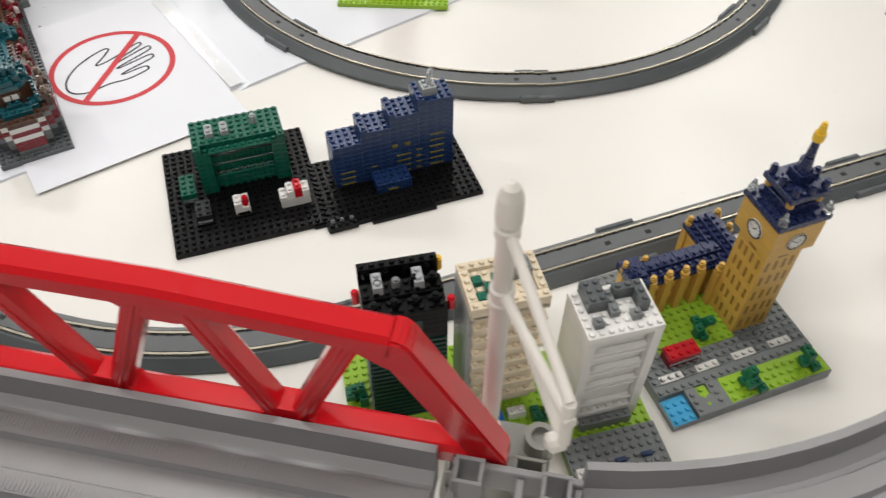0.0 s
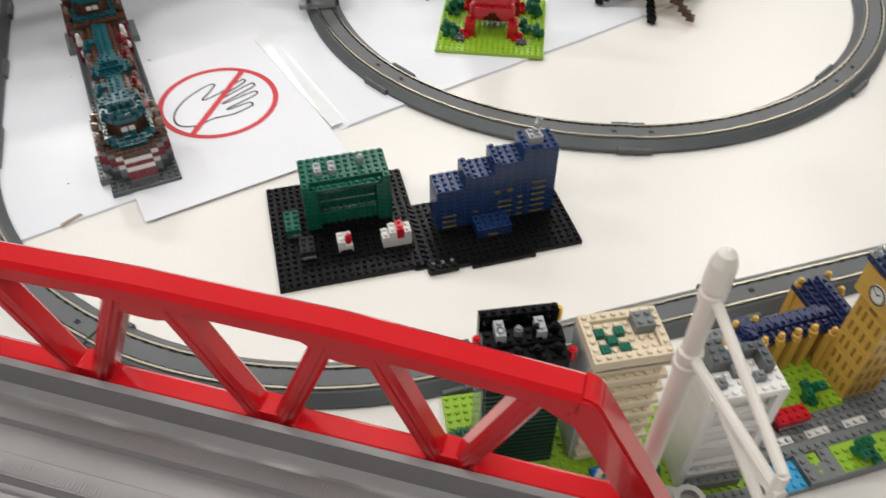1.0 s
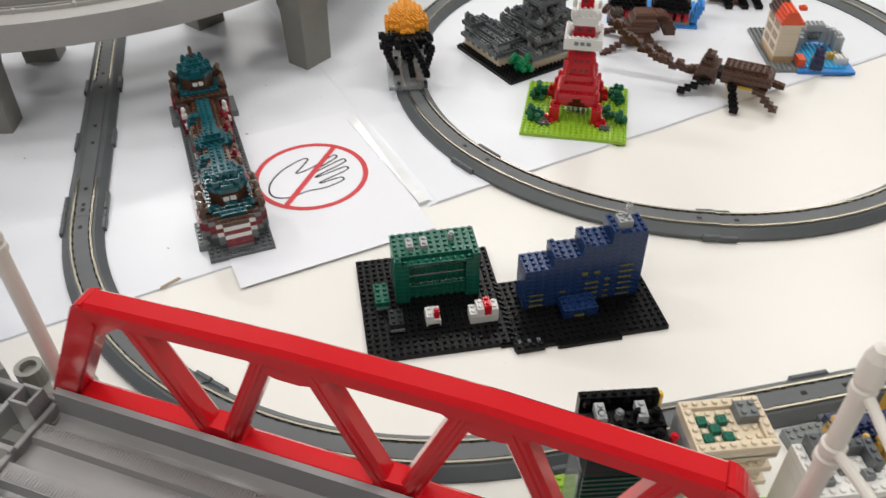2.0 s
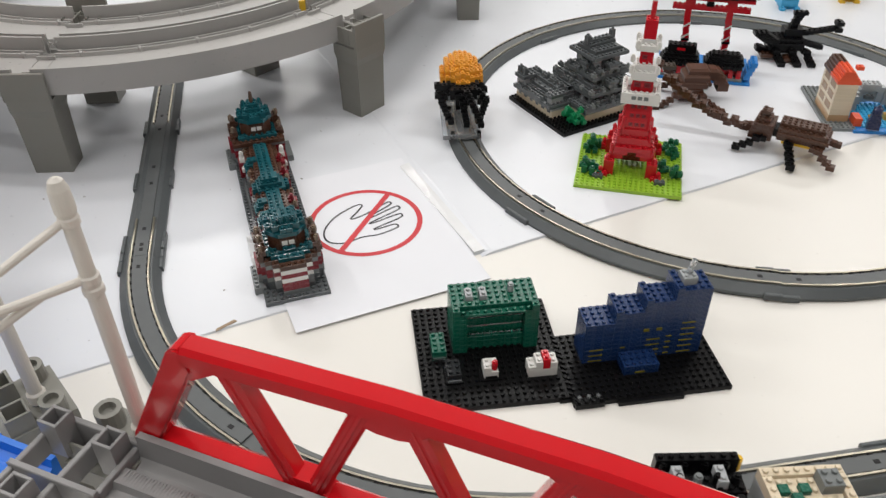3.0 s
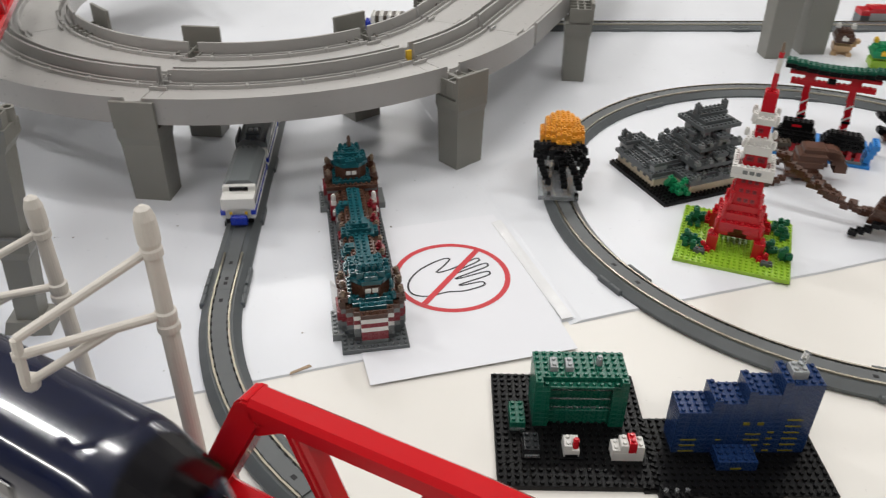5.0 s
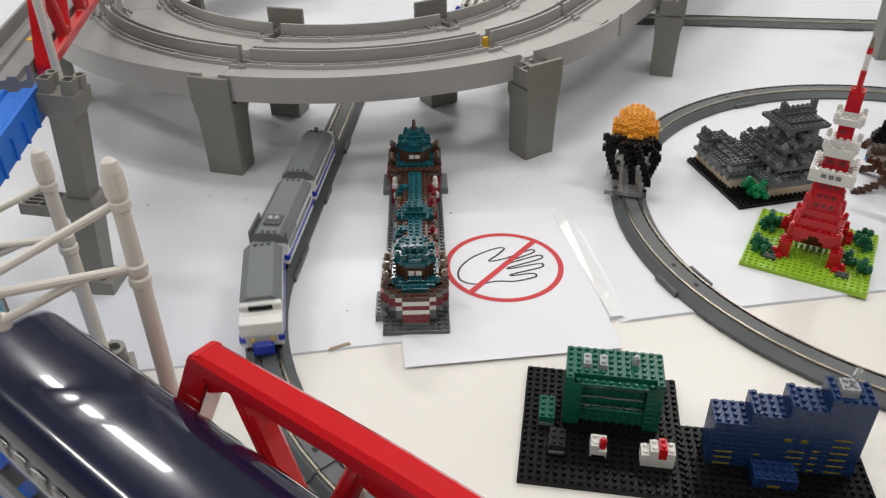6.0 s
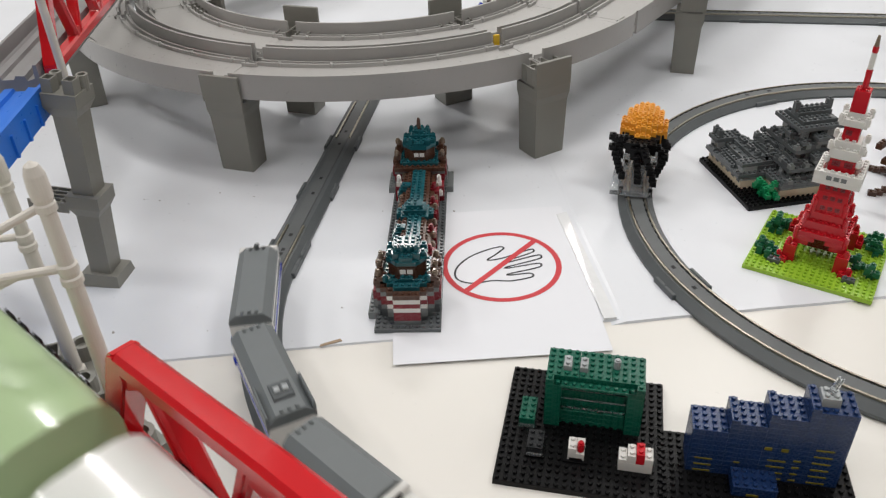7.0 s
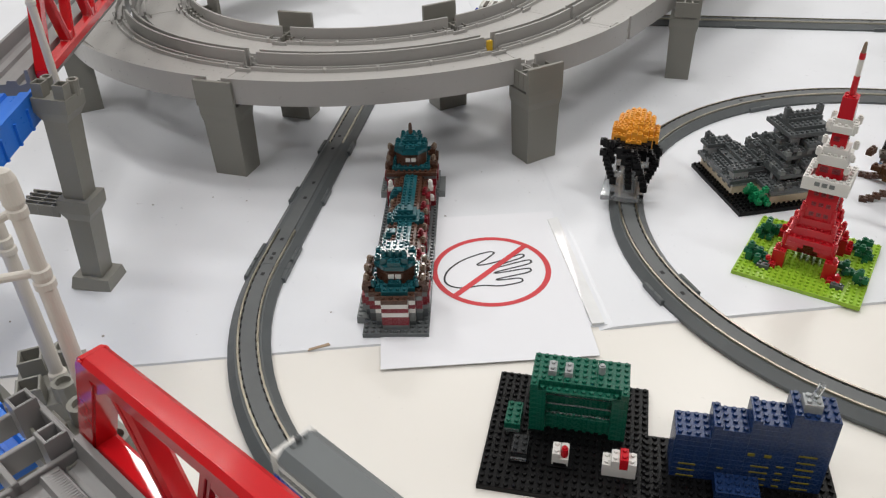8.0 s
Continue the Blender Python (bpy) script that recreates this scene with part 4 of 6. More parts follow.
def pavilion(s, y, end):
    d = 1 if end == 0 else -1
    yy = lambda v, w: y + v if d > 0 else y - v - w
    # striped front, stepping back to both sides
    for z, m in ((1, GREY), (2, MAROON), (3, MAROON), (4, WHITE), (5, MAROON), (6, WHITE)):
        brick(s, m, 3, yy(1, 1), z, 4, 1, 1, False)
    for z, m in ((1, DGREY), (2, GREY), (3, GREY), (4, WHITE), (5, MAROON), (6, WHITE)):
        for x in (2, 7):
            brick(s, m, x, yy(2, 1), z, 1, 1, 1, False)
    for z, m in ((1, DGREY), (2, DGREY), (3, GREY), (4, MAROON), (5, MAROON), (6, GREY)):
        for x in (1, 8):
            brick(s, m, x, yy(3, 1), z, 1, 1, 1, False)
        brick(s, m, 0.3, yy(4, 6.5), z, 9.4, 6.5, 1, False)
    for x in (-1.2, 9.4):
        if x < 0 or end:
            brick(s, GREY, x, yy(3.4, 6), 0, 1.8, 6, 1.6)
        for z in (2, 4):
            brick(s, GREY if z == 2 else MAROON, x + (0.9 if x < 0 else -0.4), yy(4.4, 4), z, 1, 4, 2, False)
    # brown cornice in steps, then the low teal roof
    for x, w, a in ((3, 4, 1), (2, 6, 2), (1, 8, 3)):
        brick(s, BROWN, x, yy(a, 1), 7, w, 1, 1)
    brick(s, BROWN, 0.2, yy(4, 7), 7, 9.6, 7, 1)
    brick(s, TEAL, 3, yy(2.2, 1), 8, 4, 1, 0.9)
    brick(s, TEAL, 2, yy(3.2, 1), 8, 6, 1, 0.9)
    brick(s, TEAL, 1.4, yy(4.2, 6), 8, 7.2, 6, 0.9)
    brick(s, TEAL, 4, yy(3.4, 1), 8.9, 2, 1, 0.8)
    # eight-sided drum with a pale double window on both sides
    octagon(s, BROWN, 5, yy(4.3, 5.4) + 2.7, 8.9, 5.6, 5.4, 3.2, 0.26)
    octagon(s, BROWN, 5, yy(4.15, 5.7) + 2.85, 10.0, 3.0, 5.7, 1.5, 0.08, "window_bay")
    for x in (4.05, 5.1):
        for a in (4.05, 9.85):
            tile(s, WHITE, x, yy(a, 0.12), 10.25, 0.85, 0.12, 0.95)
    octagon(s, TEAL, 5, yy(4.0, 6.0) + 3.0, 12.1, 6.2, 6.0, 0.9, 0.27, "eave")
    for x, a in ((2.0, 5.6), (2.9, 4.6), (4.0, 4.1), (5.0, 4.1), (6.1, 4.6), (7.0, 5.6), (2.0, 7.6), (7.0, 7.6), (2.9, 8.6), (6.1, 8.6), (4.0, 9.0), (5.0, 9.0)):
        brick(s, TEAL, x, yy(a, 1), 13.0, 1, 1, 0.9 + 0.5 * (x in (2.9, 6.1)))
    brick(s, TEAL, 3, yy(5, 4), 13.0, 4, 4, 1.2)
    brick(s, TEAL, 3.5, yy(5.5, 3), 14.2, 3, 3, 0.9)
    for x, a in ((3.0, 5.0), (6.0, 5.0), (4.0, 5.0), (5.0, 5.0)):
        pin(s, TEAL, x, yy(a, 1), 14.2, 1.3)
    # brown corner turrets tipped with smoky round studs
    for x in (0, 9):
        o = 0.5 if x == 0 else -0.5
        for a, h in ((3.6, 2), (5.0, 3), (8.4, 2)):
            for z in range(8, 8 + h):
                brick(s, BROWN, x + o * (z > 8), yy(a, 1), z, 1, 1 if a < 5 else 2, 1)
            pin(s, SMOKE, x + o * 0.5, yy(a, 1), 8 + h, 1.1)
        brick(s, BROWN, x + 2 * o, yy(4.4, 1), 8, 1, 1, 1.6)
        pin(s, TEAL, x + 2.6 * o, yy(3.3, 1), 8.9, 1.1)
    if end:
        brick(s, TEAL, 4, yy(6, 2), 15.1, 2, 2, 0.9)
        pin(s, BROWN, 4.5, yy(6.5, 1), 16.0, 2.4, cone=0.25)


def station():
    s = thing("station_model", pose(-0.2435, 0.2250, TOP, 0, 0, 36.7) @ Matrix.Scale(1.03, 4), "long red-brown brick station model with teal roofs", "brick model")
    for y in range(0, 51, 10):
        plate(s, DGREY, 10, min(10, 51 - y), 0, y)
    pavilion(s, 0, 0)
    pavilion(s, 51, 1)
    for y in range(11, 40, 4):
        for z, m in ((1, GREY), (2, MAROON), (3, MAROON), (4, WHITE if y % 8 == 3 else MAROON)):
            brick(s, m, 2.4, y, z, 5.2, 4, 1, False)
        brick(s, BROWN, 2.0, y, 5, 1.4, 4, 1)
        brick(s, BROWN, 6.6, y, 5, 1.4, 4, 1)
        brick(s, BROWN, 2.9, y, 6, 1.2, 4, 0.9)
        brick(s, BROWN, 5.9, y, 6, 1.2, 4, 0.9)
        brick(s, TEAL, 3.8, y, 5, 2.4, 4, 2.4, True)
        for x in (1.4, 7.6):
            brick(s, RND.choice((MAROON, GREY, MAROON)), x, y + 0.5, 1, 1, 2, RND.choice((3, 4)), True)
            pin(s, SMOKE, x + 0.2, y + RND.choice((0.5, 1.5, 2.5)), 5.0, 1.2)
    # the small middle roof and the dormers
    for z, o in ((6.5, 0), (7.6, 0.5), (8.6, 1.0)):
        brick(s, TEAL, 2.6 + o, 23.5 + o, z, 4.8 - 2 * o, 4 - 2 * o, 1.0)
    for x in (1.8, 6.2):
        brick(s, TEAL, x, 24.5, 6, 2, 2, 1.4)
    for y in (15, 19, 33):
        for k in range(3):
            brick(s, TEAL, 1.4 + 0.35 * k, y + 0.3 * k, 5 + 0.95 * k, 2.4 - 0.4 * k, 2.6 - 0.6 * k, 0.95)
    for y in (14, 20, 29, 34):
        brick(s, MAROON, 7.0, y, 2, 1.8, 2, 4)
        pin(s, MAROON if y % 12 else SMOKE, 7.4, y + 0.5, 6, 1.3)
    for x in (0.6, 8.0):
        brick(s, MAROON, x, 37, 1, 1.6, 2.4, 4)
        brick(s, WHITE, x + 0.2, 37.2, 5, 1, 1, 1)
        pin(s, WHITE, x + 0.2, 37.2, 6, 1.4)
        brick(s, WHITE, x + 0.4, 36.2, 3, 1, 1, 1)
    return s


# ---- grey castle on a black plate
def roof_tier(c, x, y, z, nx, ny):
    """A roof of two shrinking courses with loose single bricks along its eaves and hips."""
    brick(c, DGREY, x, y, z, nx, ny, 0.9)
    brick(c, DGREY, x + 1, y + 1, z + 0.9, nx - 2, ny - 2, 0.9)
    for k in range(int(nx)):
        if RND.random() < 0.55:
            brick(c, RND.choice((DGREY, DGREY, GREY)), x + k, y, z + 0.9, 1, 1, 0.9)
        if RND.random() < 0.35:
            brick(c, DGREY, x + k, y + 1.2, z + 1.8, 1, 1, 0.8)
    for k in range(int(ny)):
        if RND.random() < 0.55:
            brick(c, RND.choice((DGREY, DGREY, GREY)), x, y + k, z + 0.9, 1, 1, 0.9)
        if RND.random() < 0.35:
            brick(c, DGREY, x + 1.2, y + k, z + 1.8, 1, 1, 0.8)


def keep_storey(c, x, y, z, nx, ny, h):
    """One storey of the keep: grey walls with pale corner blocks; dark tiles paint the shade of openings."""
    brick(c, GREY, x, y, z, nx, ny, h, False)
    for a in range(1, int(nx) - 1, 2):
        tile(c, DARK, x + a, y - 0.05, z + 0.3, 0.8, 0.1, h * 0.55, "opening")
        brick(c, RND.choice((GREY, LGREY, DGREY)), x + a + 0.9, y - 0.5, z, 0.9, 0.5, h * 0.8, False)
    for a in range(1, int(ny) - 1, 2):
        tile(c, DARK, x - 0.05, y + a, z + 0.3, 0.1, 0.8, h * 0.55, "opening")
        brick(c, RND.choice((GREY, LGREY, DGREY)), x - 0.5, y + a + 0.9, z, 0.5, 0.9, h * 0.8, False)


def castle():
    c = thing("castle_model", pose(-0.1115, 0.493, TOP, 0, 0, 49.0) @ Matrix.Diagonal((1.02, 1.02, 1.13, 1)), "grey-roofed castle model with pale walls on black plate", "brick model")
    plate(c, BLACK, 20, 20)
    for z in (1, 2):
        brick(c, CREAM, 1.5, 6.5, z, 7, 12.8, 1, False)
        brick(c, CREAM, 6.5, 1.5, z, 12.8, 10, 1, False)
    # low side wing with its long roof
    brick(c, LGREY, 1.5, 6.5, 3, 7, 12.8, 0.8, False)
    # the wing's openings are only their shade, coloured as dark grey tiles
    for k in range(6):
        tile(c, DGREY, 1.45, 7.0 + 2.1 * k, 2.4, 0.1, 1.0, 1.2, "opening")
    for k in range(5):
        brick(c, DGREY, 0.6, 6.2 + 2.66 * k, 3.8, 9, 2.6, 0.9)
    for k in range(6):
        brick(c, DGREY, 2, 7.4 + 2 * k, 4.7, 7, 2, 0.9)
        brick(c, DGREY, 3, 7.6 + 1.9 * k, 5.6, 5, 1.9, 0.9)
        brick(c, DGREY, 4.4, 8.4 + 1.8 * k, 6.5, 2.4, 1.8, 0.9)
    for k in range(11):
        if k % 3 != 1:
            brick(c, DGREY, 5.0, 8.6 + 1.0 * k, 7.4, 1, 1, 0.9)
    brick(c, LGREY, 1.6, 6.9, 4.7, 3, 1.6, 1.6, False)
    brick(c, DGREY, 1.2, 6.6, 6.3, 4, 2.2, 0.8)
    # corner turret with two upright studs
    brick(c, LGREY, 1.4, 16.6, 4.7, 3.4, 2.6, 2.2, False)
    brick(c, DGREY, 0.8, 16.2, 6.9, 4.6, 3.2, 0.9)
    for y in (16.6, 18.2):
        brick(c, DGREY, 1.4, y, 7.8, 1, 1, 1.7)
    # middle roofs climbing to the keep
    brick(c, GREY, 6.5, 1.5, 3, 12.8, 10, 0.8, False)
    for k in range(5):
        brick(c, DGREY, 6 + 2.7 * k, 0.9, 3.8, 2.65, 11, 0.9)
    for x, y, z, nx, ny in ((6.5, 8, 4.7, 8, 8), (8, 9.5, 6.5, 7, 6)):
        brick(c, GREY, x + 0.6, y + 0.6, z, nx - 1, ny - 1, 0.9, False)
        roof_tier(c, x, y, z + 0.9, nx, ny)
    keep_storey(c, 9, 3.2, 4.7, 10, 9.6, 1.8)
    roof_tier(c, 8, 2.2, 6.5, 11.6, 11.2)
    keep_storey(c, 10, 4.2, 8.3, 8.4, 8.2, 1.8)
    roof_tier(c, 9.2, 3.4, 10.1, 10, 9.8)
    keep_storey(c, 11.2, 5.6, 11.9, 6.4, 6.0, 2.6)
    for x, y in ((11.0, 5.4), (16.0, 5.4), (11.0, 10.2)):
        brick(c, LGREY, x, y, 12.4, 1.6, 1.4, 1.5, False)
    brick(c, DGREY, 9.8, 4.4, 14.5, 9.2, 8.4, 0.9)
    brick(c, DGREY, 11, 5.6, 15.4, 6.8, 6.0, 0.9)
    brick(c, DGREY, 11, 7.6, 16.3, 6.8, 2.2, 0.9)
    brick(c, DGREY, 10.6, 8.2, 17.2, 7.4, 1, 0.9)
    for a in (10.6, 17.0):
        brick(c, DGREY, a, 8.2, 18.1, 1, 1, 1.2)
    # small gables and stray bricks on the roofs
    for x, y, z in ((12.5, 2.0, 8.3), (15.5, 2.0, 8.3), (9.4, 7.0, 8.3), (13.2, 3.2, 11.9), (9.6, 6.6, 11.9)):
        brick(c, GREY, x, y, z, 2, 1.4, 0.9, False)
        brick(c, DGREY, x - 0.3, y - 0.3, z + 0.9, 2.6, 2, 0.8)
    for k in range(12):
        brick(c, RND.choice((DGREY, DGREY, GREY)), 6.4 + 1.05 * k, 0.9 + RND.choice((0, 1)), 4.7, 1, 1, 0.8)
    for k in range(10):
        brick(c, DGREY, 0.6 + RND.choice((0, 1)), 8.4 + 1.0 * k, 4.7, 1, 1, 0.7)
    for x, y in ((3.6, 3.4), (4.8, 1.6)):
        brick_tree(c, x, y, 1, 3, LEAFB)
    return c


# ---- clock tower with the long hall beside it
def clock_face(parent, m):
    face = part("clock_face", lathe(bmesh.new(), [(0.0047, 0), (0.0047, 0.0004)], 0, 0, 24), WHITE, parent, "pale round clock face", m=m)
    bm = bmesh.new()
    flat_ring(bm, 0, 0, 0.0039, 0.0046, 0.0006, 24)
    for k in range(12):
        a = k * math.pi / 6
        flat_stroke(bm, [(0.0030 * math.cos(a), 0.0030 * math.sin(a)), (0.0037 * math.cos(a), 0.0037 * math.sin(a))], 0.0004, 0.0006)
    part("dial_marks", bm, INKBLK, face)
    bm = bmesh.new()
    flat_stroke(bm, [(0, 0), (0.0014, 0.0018)], 0.0005, 0.0008)
    flat_stroke(bm, [(0, 0), (-0.0026, 0.0016)], 0.0004, 0.0008)
    part("pointers", bm, INKBLK, face)


BBP = pose(0.139, 0.112, 0, 0, 0, 28)


def clock_tower():
    b = thing("clock_tower_model", BBP, "tan clock tower and hall model with navy roofs on plate", "brick model")
    tile(b, GREY, -1, 0, 0, 21, 22, 1.0, "baseplate")
    brick(b, GREY, 2.2, 0, 1, 17.8, 2.2, 1, False)
    brick(b, SKYB, -0.8, 0.1, 0.8, 3.0, 3.4, 0.3)
    for y in (3.6, 5, 6, 7):
        brick(b, GREY, -1, y, 1, 21, 1.4 if y < 5 else 1, 1)
    brick(b, GREY, 2.2, 0.2, 1.02, 1.4, 3.4, 1)
    brick(b, GREY, 5, 0.6, 1.02, 1.6, 3, 1)
    brick(b, LIME, 3.6, 0.6, 0.9, 1.4, 3, 0.7)
    brick(b, LIME, 6.6, 0.2, 1.05, 13.3, 3.4, 1)
    brick(b, GREY, -1, 8, 1, 4, 2, 1)
    brick(b, BLUE, -1, 10, 0.9, 3, 3, 0.3)
    brick(b, LIME, 2, 8, 1.02, 10, 8, 1)
    brick(b, GREY, 12, 8, 1, 8, 14, 1)
    brick(b, GREY, -1, 13, 1, 13, 9, 1)
    for x in (0.2, 5, 10, 15):
        brick(b, WHITE, x, 5, 2, 3, 1, 0.2)
    for z, h in ((2, 1.5), (3.5, 1.4)):
        brick(b, RED if z > 3 else MAROON, 2, 6.6, z, 4, 2, h if z < 3 else 0.9, z > 3)
    tile(b, LGREY, 2.0, 6.55, 2.9, 4, 0.1, 0.3)
    for x, y, h in ((8, 9.5, 3), (9.5, 1.0, 3), (17.0, 1.4, 3)):
        brick_tree(b, x, y, 2, h)
    # tower shaft
    for z in range(2, 21):
        brick(b, TAN, 11.7, 8.5, z, 4.7, 4.8, 1, False)
    for z in (3.4, 6.8, 10.2, 13.6, 16.8):
        for k in (0.55, 1.65, 2.75, 3.7):
            tile(b, DTAN, 11.7 + k, 8.47, z, 0.38, 0.1, 1.9, "window")
            tile(b, DTAN, 11.67, 8.5 + k, z, 0.1, 0.38, 1.9, "window")
    tile(b, DTAN, 13.4, 8.46, 19.4, 1.2, 0.1, 1.2, "window")
    tile(b, DTAN, 11.66, 10.2, 19.4, 0.1, 1.2, 1.2, "window")
    for z in (21, 22, 23, 24, 25):
        brick(b, TAN, 11, 7.9, z, 6, 6, 1, False)
    brick(b, TAN, 11, 7.9, 26, 6, 6, 0.2)
    clock_face(b, Matrix.Translation((14 * U, 7.88 * U, 23.5 * HL)) @ pose(0, 0, 0, 90, 0, 0))
    clock_face(b, Matrix.Translation((10.98 * U, 10.9 * U, 23.5 * HL)) @ pose(0, 0, 0, 90, 0, -90))
    brick(b, MIDN, 10.8, 7.7, 26.7, 6.4, 6.4, 0.9)
    for x, y in ((10.8, 7.7), (16.2, 7.7), (10.8, 13.1), (16.2, 13.1)):
        pin(b, CLEAR, x, y, 27.6, 0.9, r=0.0021)
        pin(b, CLEAR, x, y, 28.5, 0.9, r=0.0015, cone=0.3)
    brick(b, MIDN, 12, 8.9, 27.6, 4, 4, 1.8, False)
    brick(b, MIDN, 12.4, 9.3, 29.4, 3.2, 3.2, 1.2, False)
    for x, y in ((11.7, 8.6), (15.2, 8.6), (11.7, 12.2), (15.2, 12.2)):
        pin(b, TAN, x, y, 29.4, 1.2)
    brick(b, MIDN, 11.6, 8.5, 30.6, 4.8, 4.8, 0.9)
    for x, y in ((11.7, 8.6), (13.5, 8.4), (15.3, 8.6), (11.7, 12.3), (15.3, 12.3), (11.5, 10.4), (15.5, 10.4)):
        pin(b, MIDN, x, y, 31.5, 1.2)
    brick(b, MIDN, 13, 9.9, 31.5, 2, 2, 2.0)
    pin(b, MIDN, 13.5, 10.4, 33.5, 2.2, r=0.0030, cone=0.3)
    pin(b, MIDN, 13.5, 10.4, 35.8, 2.6, r=0.0020, cone=0.25)
    pin(b, YELLOW, 13.5, 10.4, 38.4, 1.3, r=0.0024)
    pin(b, YELLOW, 13.5, 10.4, 39.7, 1.3, r=0.0017, cone=0.2)
    # hall with a gabled cross roof and paired tan finials
    for z in range(2, 9):
        brick(b, TAN, 1, 15, z, 11, 3, 1, False)
        brick(b, TAN, 12, 13.4, z, 4, 8, 1, False)
    for k in range(5):
        for z in (2.8, 5.6):
            tile(b, DTAN, 1.6 + 2.1 * k, 14.96, z, 0.9, 0.1, 1.3)
    brick(b, MIDN, 0.8, 14.6, 9, 11.2, 3.4, 0.6)
    for x in range(1, 12, 2):
        brick(b, MIDN, x, 15.0, 9.6, 2, 3, 0.9)
        brick(b, MIDN, x, 15.8, 10.5, 2, 1.4, 0.8)
    brick(b, MIDN, 0.6, 14.4, 9.0, 2.6, 4.4, 1.6)
    brick(b, MIDN, 1.2, 15.2, 10.6, 1.4, 2.8, 0.9)
    brick(b, MIDN, 11.7, 13.2, 9, 4.8, 8.8, 0.9)
    brick(b, MIDN, 12.3, 13.6, 9.9, 3.6, 8, 0.9)
    brick(b, MIDN, 13, 14.0, 10.8, 2.2, 7.4, 0.9)
    brick(b, MIDN, 13.6, 14.4, 11.7, 1, 6.6, 0.9)
    for x, y in ((0.2, 14.0), (2.6, 14.2), (4.8, 14.2), (7.0, 14.2), (9.2, 14.2), (0.6, 17.2), (3.2, 17.2), (11.2, 13.2), (15.7, 15.4), (15.7, 18.4), (11.8, 21.0), (15.7, 21.0)):
        brick(b, TAN, x, y, 2, 1, 1, 7.6, False)
        pin(b, TAN, x, y, 9.6, 0.8, r=0.0023)
        pin(b, TAN, x, y, 10.4, 0.9, r=0.0016)
    return b


# ---- three high office blocks on lime plates
def white_block():
    w = thing("white_block_model", BBP @ pose(-14.3 * U, -2.2 * U, 0, 0, 0, -6), "tall white brick office block with grey roof on lime plate", "brick model", "office blocks")
    plate(w, LIME, 11, 17)
    plate(w, GREY, 11, 5, 0, 0.0, 0.6)
    x0, y0 = 1.5, 6.6
    for z in range(1, 22):
        brick(w, WHITE, x0, y0 + 1, z, 8, 5, 1, False)
        for x in (0, 7):
            brick(w, WHITE, x0 + x, y0, z, 1, 1, 1, False)
        if z in (5, 9, 10, 13, 14, 17, 18, 21):
            brick(w, WHITE, x0 + 1, y0 + 0.35, z, 6, 0.65, 0.55, False)
    brick(w, WHITE, x0, y0, 22, 8, 6, 1)
    for z in (1, 2):
        brick(w, GREY, x0 + 1, y0 - 1, z, 6, 1, 1, z == 2)
    brick(w, WHITE, x0 + 1, y0, 3, 6, 1, 1)
    for a in ((1, 3, 2, 3, 2), (3, 2, 1, 3, 1), (4, 4, 2, 1, 2), (6, 2, 1, 3, 2), (1, 1, 1, 1, 1), (5, 1.2, 1, 1, 1)):
        brick(w, DGREY if a[4] == 2 else GREY, x0 + a[0], y0 + a[1], 23, a[2], a[3], a[4])
    brick(w, WHITE, 0.2, -1.0, 1, 2, 2, 2)
    pin(w, RED, 2.2, -0.6, 1, 2)
    for x in (5, 8):
        tile(w, NAVY, x, 1, 1.7, 1.2, 0.5, 0.5, "marking")
    return w


def cream_block():
    w = thing("cream_block_model", BBP @ pose(-23.6 * U, 4.2 * U, 0, 0, 0, -6), "tall cream ribbed brick tower block on lime plate", "brick model", "office blocks")
    plate(w, LIME, 10, 15)
    x0, y0 = 0.8, 5.2
    for k in range(8):
        z = 2 + 2.9 * k
        brick(w, CREAM, x0 + 0.5, y0 + 0.6, z, 7, 5, 2.0, False)
        brick(w, CREAM, x0 + 0.4, y0, z + 2.0, 7.6, 6, 0.9)
        brick(w, LGREY, x0 - 0.02, y0 + 1, z, 1, 5, 2.9, False)
    brick(w, LGREY, x0 + 1, y0 + 1, 1, 6, 4, 1, False)
    brick(w, CREAM, x0, y0, 24.8, 8, 6, 1, False)
    ring_course(w, CREAM, x0, y0, 25.8, 8, 6, 1)
    brick(w, CREAM, x0 + 1, y0 + 1, 25.8, 6, 4, 0.4)
    for x, y in ((1, 1), (2, 2), (3, 3), (1, 3), (3, 1)):
        brick(w, GREEN, x0 + x, y0 + y, 26.2, 1, 1, 0.8, False)
    brick(w, GREY, x0 + 5, y0 + 3, 26.2, 2, 2, 1.6)
    brick(w, BLUE, x0 + 2, y0 - 2.5, 1, 2, 2, 1)
    brick(w, WHITE, x0 + 4.5, y0 - 1.6, 1, 2, 1, 1.6)
    brick_tree(w, 8.2, 2, 1, 2)
    return w


